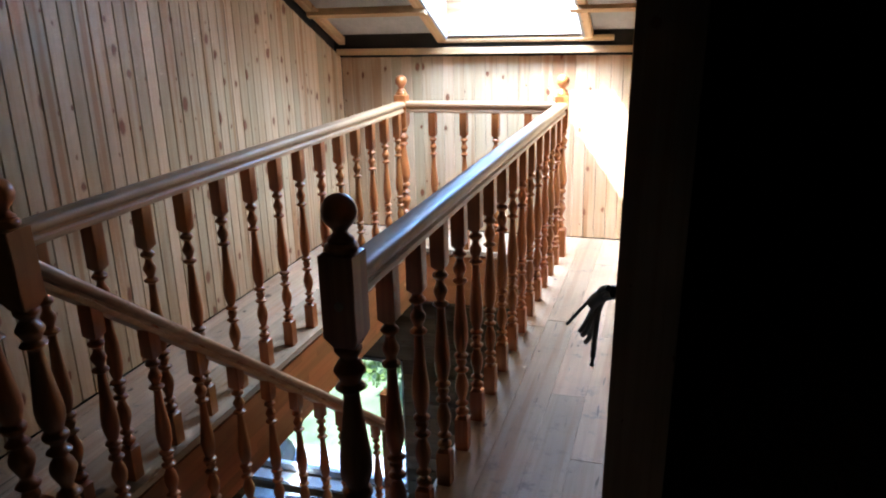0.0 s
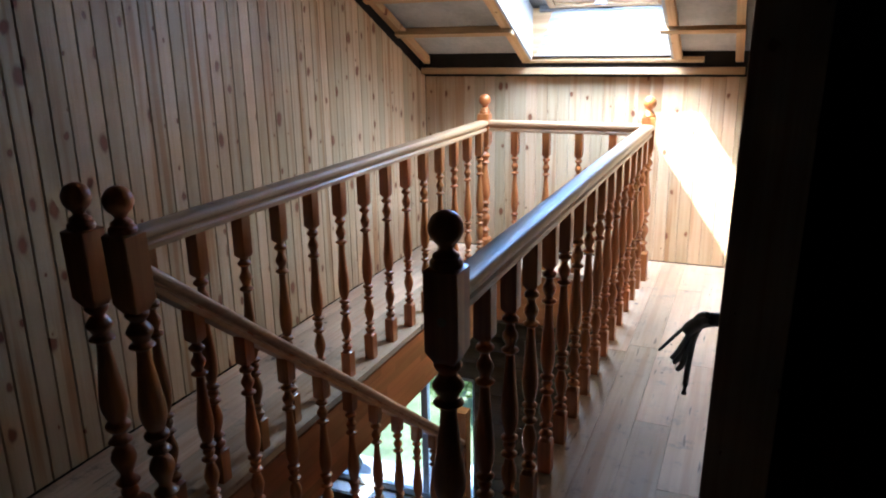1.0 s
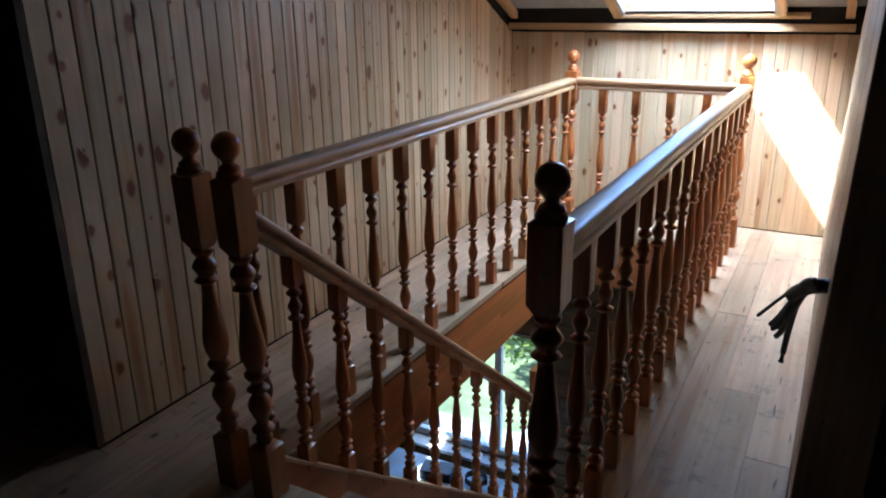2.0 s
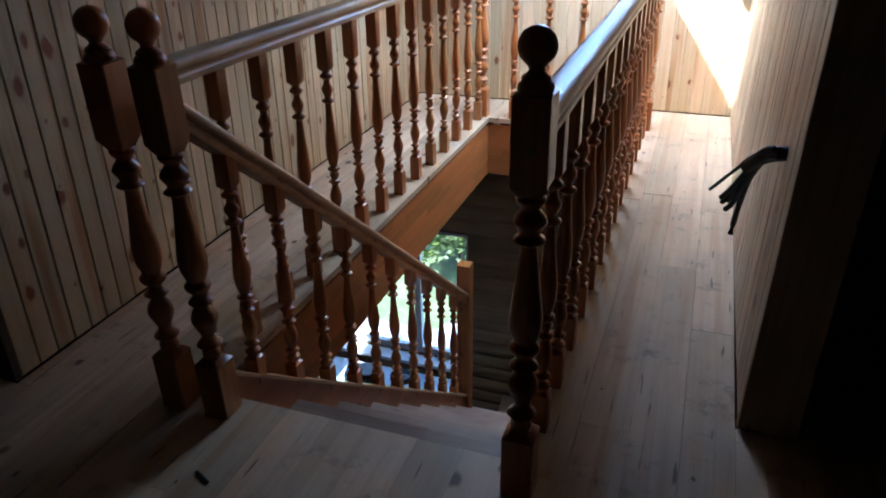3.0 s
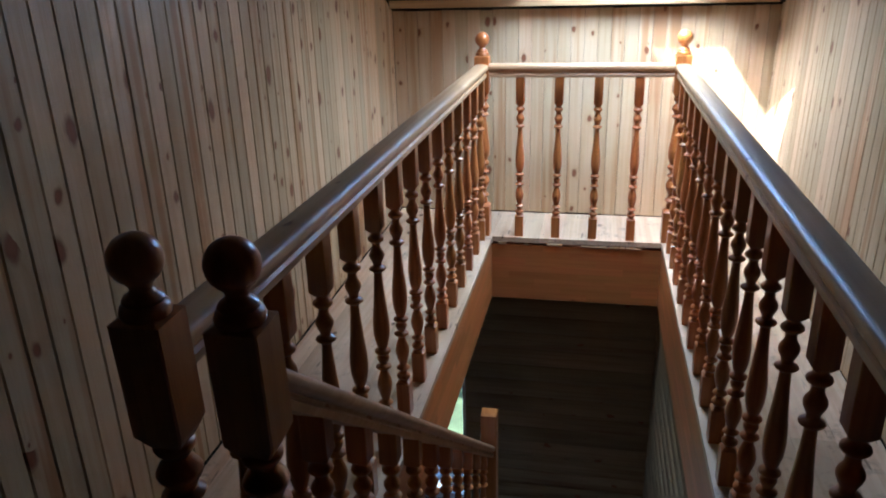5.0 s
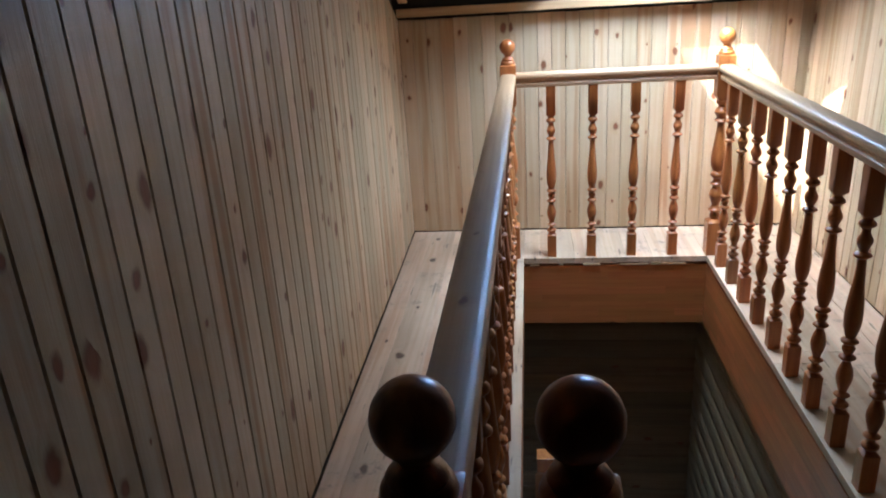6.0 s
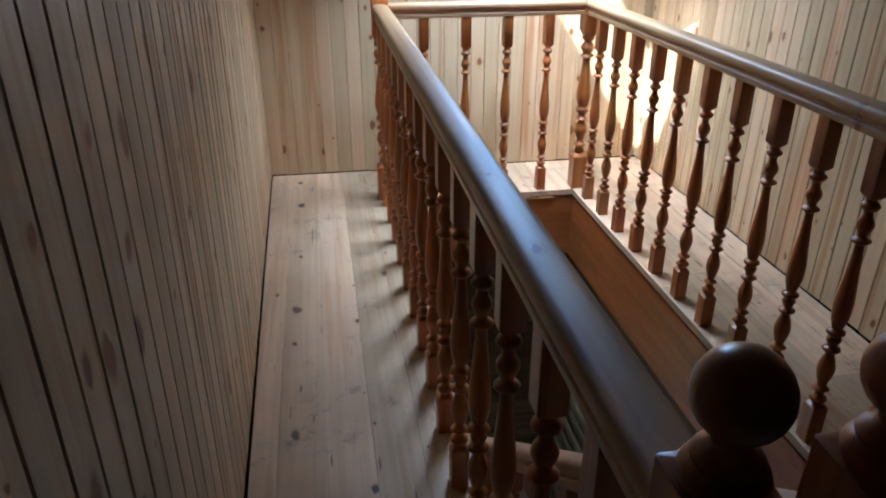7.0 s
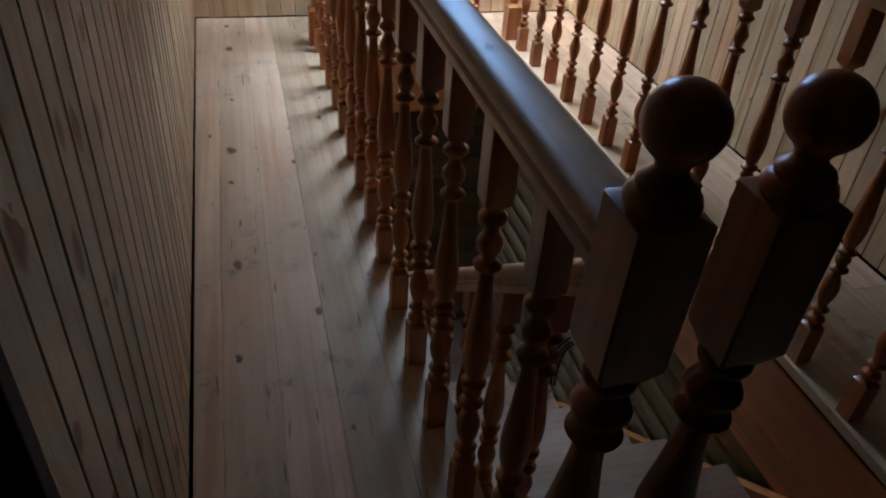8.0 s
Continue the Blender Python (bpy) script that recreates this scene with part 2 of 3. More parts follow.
def finish(name, bm, mat, smooth=False):
    me = bpy.data.meshes.new(name)
    bmesh.ops.recalc_face_normals(bm, faces=bm.faces)
    bm.to_mesh(me)
    bm.free()
    if mat:
        me.materials.append(mat)
    if smooth:
        for p in me.polygons:
            p.use_smooth = True
        me.set_sharp_from_angle(angle=radians(38))
    return me


def part(name, bm, mat, parent=None, label="", m=None, smooth=False):
    ob = new(name, finish(name, bm, mat, smooth))
    if m is not None:
        ob.matrix_basis = m
    ob.parent = parent
    if label:
        ob["label"] = label
    return ob


def put(name, me, parent=None, m=None):
    ob = new(name, me)
    if m is not None:
        ob.matrix_basis = m
    ob.parent = parent
    return ob


def empty(name, m, **tags):
    ob = new(name)
    ob.empty_display_size = 0.05
    ob.matrix_basis = m
    return tagged(ob, **tags)


def box(x0, x1, y0, y1, z0, z1, bevel=0.0, bm=None):
    own = bm is None
    bm = bm or bmesh.new()
    vs = [bm.verts.new((x, y, z)) for z in (z0, z1) for x, y in ((x0, y0), (x1, y0), (x1, y1), (x0, y1))]
    fs = [bm.faces.new([vs[i] for i in f]) for f in ((3, 2, 1, 0), (4, 5, 6, 7), (0, 1, 5, 4), (1, 2, 6, 5), (2, 3, 7, 6), (3, 0, 4, 7))]
    if bevel:
        edges = {e for f in fs for e in f.edges}
        bmesh.ops.bevel(bm, geom=list(edges), offset=bevel, segments=2, affect="EDGES", profile=0.6)
    return bm


def loft(bm, rings, close=True):
    """Rings of points of one count, joined by quads, with end caps."""
    vs = [[bm.verts.new(p) for p in r] for r in rings]
    k = len(rings[0])
    for a, b in zip(vs, vs[1:]):
        for i in range(k):
            bm.faces.new((a[i], a[(i + 1) % k], b[(i + 1) % k], b[i]))
    if close:
        bm.faces.new(vs[0][::-1])
        bm.faces.new(vs[-1])
    return bm


def turned(profile, seg=20):
    """A body of revolution about z from (z, radius) pairs."""
    rings = [[(r * math.cos(2 * math.pi * i / seg), r * math.sin(2 * math.pi * i / seg), z) for i in range(seg)] for z, r in profile]
    return loft(bmesh.new(), rings)


def tube(points, radius, seg=8, bm=None):
    bm = bm or bmesh.new()
    rings = []
    for i, p in enumerate(points):
        p = Vector(p)
        d = (Vector(points[min(i + 1, len(points) - 1)]) - Vector(points[max(i - 1, 0)])).normalized()
        a = d.orthogonal().normalized() if abs(d.z) > 0.98 else d.cross(Vector((0, 0, 1))).normalized()
        c = d.cross(a)
        rings.append([p + radius * (math.cos(2 * math.pi * k / seg) * a + math.sin(2 * math.pi * k / seg) * c) for k in range(seg)])
    return loft(bm, rings)


def curve_points(p0, p1, p2, p3, count=14):
    p0, p1, p2, p3 = map(Vector, (p0, p1, p2, p3))
    return [(1 - t) ** 3 * p0 + 3 * (1 - t) ** 2 * t * p1 + 3 * (1 - t) * t * t * p2 + t ** 3 * p3 for t in (i / (count - 1) for i in range(count))]


# ---- plan ----
FAR, LOWER_FAR = 5.43, 5.24
LEFT_NEAR, LEFT_FAR = Vector((-1.886, 1.625)), Vector((-1.942, FAR))
RIGHT_NEAR, RIGHT_FAR = Vector((0.325, 2.13)), Vector((0.305, FAR))
LEAN = 1.1
HOLE_X0, HOLE_X1, HOLE_Y0, HOLE_Y1 = -1.255, -0.255, 1.735, 4.945
RAIL_LEFT, RAIL_RIGHT, RAIL_FAR, POST_NEAR = -1.309, -0.2235, 4.984, 1.658
LOW_FLOOR = -2.80
SLOPE = 0.47
PITCH = math.degrees(math.atan(SLOPE))


def roof(y, off=0.0):
    return 1.345 + SLOPE * (FAR - y) + off


# ---- structure: floors ----
slab = bmesh.new()
for x0, x1, y0, y1 in ((-3.6, HOLE_X0 - 0.03, -2.6, FAR + 0.1), (HOLE_X1 + 0.03, 2.2, -2.6, FAR + 0.1), (HOLE_X0 - 0.03, HOLE_X1 + 0.03, -2.6, HOLE_Y0 - 0.03), (HOLE_X0 - 0.03, HOLE_X1 + 0.03, HOLE_Y1 + 0.03, FAR + 0.1)):
    box(x0, x1, y0, y1, -0.30, -0.032, bm=slab)
floor = part("floor", slab, M_BACK)
tagged(floor, "raw pine plank floor with knots round the stair opening", "floor", kind="structure")
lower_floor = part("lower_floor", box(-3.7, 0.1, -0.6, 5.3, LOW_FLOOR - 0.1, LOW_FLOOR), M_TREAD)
tagged(lower_floor, "bare timber floor of the lower storey", "floor", kind="structure")

# ---- structure: clad walls ----
BOARD = 0.0785


def clad_board(w, h0, h1, groove, depth=0.014):
    """One tongued board: x across, front at y = 0 looking to -y, chamfered long edges, top cut from h0 to h1."""
    c, g = groove, 0.0005
    prof = [(g, depth), (g, 1.4 * c), (g + c, 0.0), (w - g - c, 0.0), (w - g, 1.4 * c), (w - g, depth)]
    bm = bmesh.new()
    lo = [(x, y, 0.0) for x, y in prof]
    hi = [(x, y, h0 + (h1 - h0) * x / w) for x, y in prof]
    return loft(bm, [lo, hi])


def clad_wall(name, start, end, z0, top, back_top, wide, thick=0.12, foot=0.014, lean=0.0, groove=0.0028, mat=M_WALL):
    """Vertical boards along the line from start to end, seen from the side on which -y lies after the turn."""
    d = end - start
    length, ang = d.length, math.degrees(math.atan2(d.y, d.x))
    m = pose(start.x, start.y, 0, 0, 0, ang) @ pose(0, 0, 0, -lean, 0, 0)
    n = max(1, round(length / BOARD))
    bm = bmesh.new()
    # backing slab behind the boards, near-black to paint the shade in their gaps
    q = lambda x: start + d * (x / length)
    a, c = (-0.11, 0.15) if wide else (0.0, 0.0)
    lo = [(a, 0.016, z0 - 0.05), (length + c, 0.016, z0 - 0.05), (length + c, thick, z0 - 0.05), (a, thick, z0 - 0.05)]
    za, zb = back_top(q(0).y), back_top(q(length).y)
    hi = [(a, 0.016, za), (length + c, 0.016, zb), (length + c, thick, zb), (a, thick, za)]
    loft(bm, [lo, hi])
    wall = part(name, bm, M_SHADE_BLACK, m=m)
    w = length / n
    for i in range(n):
        a, b = i * w, (i + 1) * w
        me = finish("board", clad_board(w, top(q(a).y) - z0 - foot, top(q(b).y) - z0 - foot, groove), mat)
        put("board", me, wall, pose(a, random.uniform(-0.0008, 0.0008), z0 + foot + random.uniform(-0.002, 0.002)))
    return wall


wall_far = clad_wall("wall_far", LEFT_FAR, RIGHT_FAR + Vector((0.045, 0)), 0.0, lambda y: 1.283, lambda y: 1.66, True, foot=0.006)
tagged(wall_far, "low wall clad in vertical knotty pine boards under the roof slope", "wall", kind="structure")
wall_left = clad_wall("wall_left", LEFT_NEAR, LEFT_FAR, 0.0, lambda y: min(roof(y, -0.060), 3.6), lambda y: min(roof(y, 0.12), 3.9), False, foot=0.004, groove=0.0037, mat=M_WALL_KNOTTY)
tagged(wall_left, "tall wall clad in vertical knotty pine boards beside the stairwell", "wall", kind="structure")
wall_right = clad_wall("wall_right", RIGHT_FAR, RIGHT_NEAR, 0.0, lambda y: min(roof(y, -0.060), 3.6), lambda y: min(roof(y, 0.12), 3.9), False, 0.15, 0.013, LEAN)
tagged(wall_right, "pine clad partition with a cable hole beside the walkway", "wall", kind="structure")

# wall ends, and unseen rooms added round the landing, coloured dark as if unlit
end_r = part("trim_wall_end", box(-0.002, 0.16, -0.035, -0.002, 0.003, 3.3, 0.003), M_END, m=pose(RIGHT_NEAR.x, RIGHT_NEAR.y, 0, 0, LEAN, 0))
tagged(end_r, "pine board closing the end of the partition", "trim", kind="structure")
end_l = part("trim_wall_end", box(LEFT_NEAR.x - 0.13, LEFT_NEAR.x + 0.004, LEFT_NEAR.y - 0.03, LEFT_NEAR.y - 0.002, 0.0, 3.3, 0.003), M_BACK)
tagged(end_l, "timber post in darkened board colour closing the end of the clad wall", "trim", kind="structure")
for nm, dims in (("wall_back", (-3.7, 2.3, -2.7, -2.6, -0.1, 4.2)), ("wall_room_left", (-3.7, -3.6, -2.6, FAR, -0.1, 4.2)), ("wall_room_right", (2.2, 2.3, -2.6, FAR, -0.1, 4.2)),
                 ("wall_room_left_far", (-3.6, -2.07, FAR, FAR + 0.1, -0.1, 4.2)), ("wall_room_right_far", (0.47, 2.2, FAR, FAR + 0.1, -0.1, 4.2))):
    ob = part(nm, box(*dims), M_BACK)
    tagged(ob, "unseen attic room wall, added, coloured dark as if unlit", "wall", kind="structure")

# ---- structure: roof ----
WELL_X0, WELL_X1, WELL_Y0, WELL_Y1 = -1.075, -0.15, 4.12, 5.305
roof_bm = bmesh.new()


def roof_piece(x0, x1, y0, y1, lo, hi):
    rings = [[(x0, y, roof(y, lo)), (x1, y, roof(y, lo)), (x1, y, roof(y, hi)), (x0, y, roof(y, hi))] for y in (y0, y1)]
    loft(roof_bm, rings)


FILM = 0.07
OUT = 0.34
roof_piece(-3.7, WELL_X0 - 0.02, 0.3, 5.36, FILM, OUT)
roof_piece(WELL_X1 + 0.02, 2.3, 0.3, 5.36, FILM, OUT)
roof_piece(WELL_X0 - 0.02, WELL_X1 + 0.02, 0.3, WELL_Y0 - 0.02, FILM, OUT)
roof_piece(WELL_X0 - 0.02, WELL_X1 + 0.02, WELL_Y1 + 0.02, 5.36, FILM, OUT)
ceiling = part("ceiling", roof_bm, M_GREYFILM)
tagged(ceiling, "sloping roof underside with grey membrane between bare battens", "ceiling", kind="structure")
# box filling the eaves gap; its black colour stands in for shade
eave = part("ceiling_eave", box(-3.7, 2.3, 5.36, 5.60, 1.30, 1.75), M_SHADE_BLACK)
tagged(eave, "near-black box painting in the shade of the eaves gap", "ceiling", kind="structure")
# added out of view; its dark colour keeps the landing dim
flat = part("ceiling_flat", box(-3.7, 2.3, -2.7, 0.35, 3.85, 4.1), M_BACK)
tagged(flat, "unseen board ceiling added over the landing, coloured dark as if unlit", "ceiling", kind="structure")

lining = bmesh.new()
for x in (WELL_X0, WELL_X1):
    s = 0.018 if x > -0.5 else -0.018
    rings = [[(x, y, roof(y, -0.0)), (x + s, y, roof(y, 0.0)), (x + s, y, roof(y, OUT)), (x, y, roof(y, OUT))] for y in (WELL_Y0, WELL_Y1)]
    loft(lining, rings)
for y, s in ((WELL_Y0, -0.018),):
    loft(lining, [[(x, y, roof(y, 0.02)), (x, y + s, roof(y, 0.02)), (x, y + s, roof(y, OUT)), (x, y, roof(y, OUT))] for x in (WELL_X0, WELL_X1)])
well = part("trim_skylight_well", lining, M_FILM)
tagged(well, "skylight shaft lined with crinkled white film", "trim", kind="structure")


board_bm = loft(bmesh.new(), [[(x, WELL_Y1, roof(WELL_Y1, 0.02)), (x, WELL_Y1 + 0.018, roof(WELL_Y1, 0.02)), (x, WELL_Y1 + 0.018, roof(WELL_Y1, OUT)), (x, WELL_Y1, roof(WELL_Y1, OUT))] for x in (WELL_X0, WELL_X1)])
tagged(part("trim_skylight_board", board_bm, M_ROUGH_X), "bare board closing the lower side of the skylight shaft", "trim", kind="structure")
# the film on that board is torn off along its end
rt, sheet = random.Random(5), []
for i in range(15):
    s = i / 14
    sheet.append((WELL_X0 + 0.015 + 0.13 * s ** 0.8 + rt.uniform(-0.012, 0.012), roof(WELL_Y1, 0.024) + (OUT - 0.05) * s))
rings = []
for x, z in sheet:
    rings.append([(x, WELL_Y1 - 0.006 - rt.uniform(0, 0.006), z), (WELL_X1 - 0.002, WELL_Y1 - 0.006, z), (WELL_X1 - 0.002, WELL_Y1 - 0.003, z), (x, WELL_Y1 - 0.003, z)])
tagged(part("trim_torn_film", loft(bmesh.new(), rings), M_FILM), "torn crinkled white film stapled in the skylight shaft", "trim", kind="structure")


def slope_pose(x, y, off):
    return pose(x, y, roof(y, off), -PITCH, 0, 0)


def rafter(x, w, y0, y1, off=0.0, d=0.05):
    ln = (y1 - y0) / math.cos(radians(PITCH))
    ob = part("rafter", box(-w / 2, w / 2, -ln, 0, 0, d, 0.003), M_ROUGH_Y, m=slope_pose(x, y1, off))
    return tagged(ob, "bare sawn pine rafter batten on the roof slope", "rafter", "roof rafters", "structure")


def batten(x0, x1, y, off=-0.03, w=0.05, d=0.028):
    ob = part("batten", box(x0, x1, -w / 2, w / 2, 0, d, 0.002), M_ROUGH_X, m=slope_pose(0, y, off))
    return tagged(ob, "bare sawn pine cross batten under the rafters", "batten", "roof battens", "structure")


for x, w in ((-1.895, 0.05), (-1.128, 0.065), (-0.115, 0.06), (0.262, 0.05)):
    rafter(x, w, 0.4, 5.37)
for i in range(9):
    y = 4.885 - 0.43 * i
    batten(-1.91, -1.085 + 0.01 * (i % 2), y)
    batten(-0.18 - 0.01 * (i % 3), 0.29, y + 0.015)
    batten(-1.90, -1.17, y + 0.10, 0.045, 0.04, 0.023)
    batten(-0.08, 0.29, y + 0.17, 0.042, 0.05, 0.026)
purlin = part("purlin", box(-1.935, 0.30, -0.03, 0.03, -0.023, 0.023, 0.004), M_ROUGH_X, m=pose(0, 5.372, 1.326))
tagged(purlin, "bare pine purlin along the top of the low wall", "purlin", kind="structure")
pole = part("eave_pole", tube([(-1.10, 5.338, 1.400), (-0.6, 5.339, 1.399), (0.05, 5.34, 1.398)], 0.02, 12), M_ROUGH_X, smooth=True)
tagged(pole, "round debarked pole lying behind the roof battens", "pole", kind="structure")

# skylight window
FX0, FX1 = -0.955, -0.205
sl = math.hypot(1, SLOPE)
window_1 = empty("window_1", slope_pose(0, 5.285, OUT - 0.02), label="pine framed skylight window in the roof slope", category="skylight", kind="structure")
WL = (5.285 - 4.14) * sl


def rect_frame(x0, x1, y0, y1, w, z0, z1):
    bm = bmesh.new()
    box(x0, x0 + w, y0, y1, z0, z1, 0.004, bm)
    box(x1 - w, x1, y0, y1, z0, z1, 0.004, bm)
    box(x0 + w, x1 - w, y0, y0 + w, z0, z1, 0.004, bm)
    box(x0 + w, x1 - w, y1 - w, y1, z0, z1, 0.004, bm)
    return bm


part("window_frame", rect_frame(FX0, FX1, -WL + 0.16, 0.0, 0.045, 0.0, 0.09), M_FRAME, window_1)
part("sash", rect_frame(FX0 + 0.048, FX1 - 0.048, -WL + 0.21, -0.048, 0.062, 0.012, 0.075), M_FRAME, window_1)
pane = part("pane", box(FX0 + 0.10, FX1 - 0.10, -WL + 0.26, -0.10, 0.042, 0.048), M_GLASS, window_1)
pane.visible_shadow = False
part("sill_strip", box(FX0 - 0.07, FX1 + 0.04, 0.004, 0.03, -0.01, 0.05, 0.003), M_STEEL, window_1, "grey metal flashing strip")
part("window_handle", box(-0.64, -0.56, -0.075, -0.055, -0.012, 0.011, 0.004), M_STEEL, window_1, "small metal catch")
flash = bmesh.new()
for d in ((WELL_X0 - 0.08, FX0 - 0.001, -WL - 0.1, 0.08), (FX1 + 0.001, WELL_X1 + 0.08, -WL - 0.1, 0.08), (FX0 - 0.001, FX1 + 0.001, 0.001, 0.08), (FX0 - 0.001, FX1 + 0.001, -WL - 0.1, -WL + 0.159)):
    box(*d, 0.03, 0.06, bm=flash)
part("flashing", flash, M_STEEL, window_1)

# ---- structure: stairwell walls of the lower storey ----


def siding_wall(name, length, z0, z1, mat, m, holes=(), pitch=0.128):
    """Horizontal rounded boards, front at y = 0 looking to -y."""
    root = empty(name, m, kind="structure", category="wall", label="stairwell wall of horizontal rounded pine siding boards")
    n = int((z1 - z0) / pitch + 0.5)
    for i in range(n):
        a = z0 + (z1 - z0) * i / n
        h = (z1 - z0) / n
        spans = [(0.0, length)]
        for hx0, hx1, hz0, hz1 in holes:
            if a + h / 2 > hz0 and a + h / 2 < hz1:
                spans = [(p, q) for p, q in ((0.0, hx0), (hx1, length)) if q - p > 0.02]
        for p, q in spans:
            bm = bmesh.new()
            prof = [(0.03, 0.0), (0.008, 0.0), (0.0025, 0.010), (0.0, h * 0.35), (0.0, h * 0.6), (0.003, h - 0.012), (0.009, h - 0.001), (0.03, h - 0.001)]
            loft(bm, [[(x, y, z) for y, z in prof] for x in (0.0, q - p)])
            part("siding_board", bm, mat, root, m=pose(p, 0, a), smooth=True)
    return root


WX0, WX1, WZ0, WZ1 = -2.95, -1.49, -2.30, -1.08
siding_wall("wall_stairwell_far", 3.8, LOW_FLOOR, -0.30, M_LOG, pose(-3.7, LOWER_FAR, 0), holes=((WX0 + 3.7, WX1 + 3.7, WZ0, WZ1),))
siding_wall("wall_stairwell_right", 4.9, LOW_FLOOR, -0.30, M_LOG, pose(-0.215, LOWER_FAR, 0, 0, 0, -90))
backing = bmesh.new()
for d in ((-3.8, WX0, 5.271, 5.40, LOW_FLOOR - 0.1, -0.3), (WX1, 0.1, 5.271, 5.40, LOW_FLOOR - 0.1, -0.3), (WX0, WX1, 5.271, 5.40, LOW_FLOOR - 0.1, WZ0), (WX0, WX1, 5.271, 5.40, WZ1, -0.3)):
    box(*d, bm=backing)
tagged(part("wall_lower_far", backing, M_BACK), "outer timber wall of the lower storey", "wall", kind="structure")
for nm, d in (("wall_lower_right", (-0.184, -0.05, -0.6, 5.271, LOW_FLOOR, -0.3)), ("wall_lower_left", (-3.8, -3.7, -0.6, 5.271, LOW_FLOOR, -0.3)), ("wall_lower_near", (-3.7, -0.184, -0.7, -0.6, LOW_FLOOR, -0.3))):
    tagged(part(nm, box(*d), M_LOG), "timber wall of the lower storey", "wall", kind="structure")

# lower window
window_2 = empty("window_2", pose(0, 5.28, 0), label="white framed lower storey window looking out on a garden", category="window", kind="structure")
wf = bmesh.new()
for d in ((WX0, WX0 + 0.05, 0, 0.06, WZ0, WZ1), (WX1 - 0.03, WX1, 0, 0.06, WZ0, WZ1), (WX0 + 0.05, WX1 - 0.03, 0, 0.06, WZ0, WZ0 + 0.06), (WX0 + 0.05, WX1 - 0.03, 0, 0.06, WZ1 - 0.03, WZ1), (-1.985, -1.925, 0, 0.06, WZ0 + 0.06, WZ1 - 0.03)):
    box(*d, 0.004, wf)
part("window_frame", wf, M_WHITE, window_2)
for a, b in ((WX0 + 0.05, -1.985), (-1.925, WX1 - 0.03)):
    p = part("pane", box(a, b, 0.028, 0.034, WZ0 + 0.06, WZ1 - 0.03), M_GLASS, window_2)
    p.visible_shadow = False
part("window_sill", box(WX0, WX1, -0.16, 0.0, WZ0 - 0.03, WZ0 - 0.001, 0.004), M_WHITE, window_2)

# ---- stair opening: fascia boards and nosing ----


def trim(name, bm, mat, label):
    return tagged(part(name, bm, mat), label, "trim", kind="structure")


trim("trim_fascia", box(HOLE_X0 - 0.028, HOLE_X0, HOLE_Y0, HOLE_Y1 + 0.028, -0.405, -0.046, 0.002), M_STAVE_Y, "varnished glued pine fascia along the stair opening")
trim("trim_fascia", box(HOLE_X1, HOLE_X1 + 0.028, HOLE_Y0, HOLE_Y1 + 0.028, -0.405, -0.046, 0.002), M_STAVE_Y, "varnished glued pine fascia along the stair opening")
trim("trim_fascia", box(HOLE_X0 + 0.001, HOLE_X1 - 0.001, HOLE_Y1, HOLE_Y1 + 0.028, -0.405, -0.046, 0.002), M_STAVE_X, "varnished glued pine fascia across the stair opening")
# soffit with its shade painted in as near-black
trim("trim_soffit", box(-3.6, -0.05, HOLE_Y1 + 0.029, LOWER_FAR - 0.001, -0.40, -0.30), M_SHADE_BLACK, "soffit over the lower wall, shade put into its near-black colour")

fascia_far = bpy.data.objects["trim_fascia.002"]
shim_rng = random.Random(3)
a = HOLE_X0 + 0.04
while a < HOLE_X1 - 0.10:
    b = a + shim_rng.choice((0.025, 0.05, 0.09, 0.15))
    part("shim", box(a, min(b, HOLE_X1 - 0.02), HOLE_Y1 - 0.006 - shim_rng.uniform(0, 0.006), HOLE_Y1 + 0.02, -0.0455, -0.0315 - shim_rng.uniform(0.0005, 0.007)), M_ROUGH_X, fascia_far)
    a = b + shim_rng.choice((0.008, 0.02, 0.06, 0.11))

# ---- turned work ----
SHAFT = [(0.008, 0.0125), (0.022, 0.0205), (0.036, 0.0205), (0.050, 0.0115), (0.066, 0.0115), (0.082, 0.0210), (0.098, 0.0115), (0.112, 0.0125), (0.150, 0.0185),
         (0.190, 0.0212), (0.228, 0.0172), (0.258, 0.0118), (0.272, 0.0118), (0.284, 0.0208), (0.294, 0.0208), (0.306, 0.0112), (0.322, 0.0145), (0.342, 0.0172), (0.358, 0.0120),
         (0.370, 0.0212), (0.382, 0.0212), (0.394, 0.0122), (0.408, 0.0150), (0.450, 0.0205), (0.505, 0.0226), (0.560, 0.0212), (0.640, 0.0168), (0.720, 0.0132), (0.782, 0.0112),
         (0.796, 0.0118), (0.808, 0.0214), (0.818, 0.0214), (0.830, 0.0118), (0.846, 0.0130), (0.872, 0.0190), (0.892, 0.0192), (0.914, 0.0130), (0.928, 0.0112),
         (0.942, 0.0120), (0.956, 0.0206), (0.970, 0.0206), (0.984, 0.0130)]


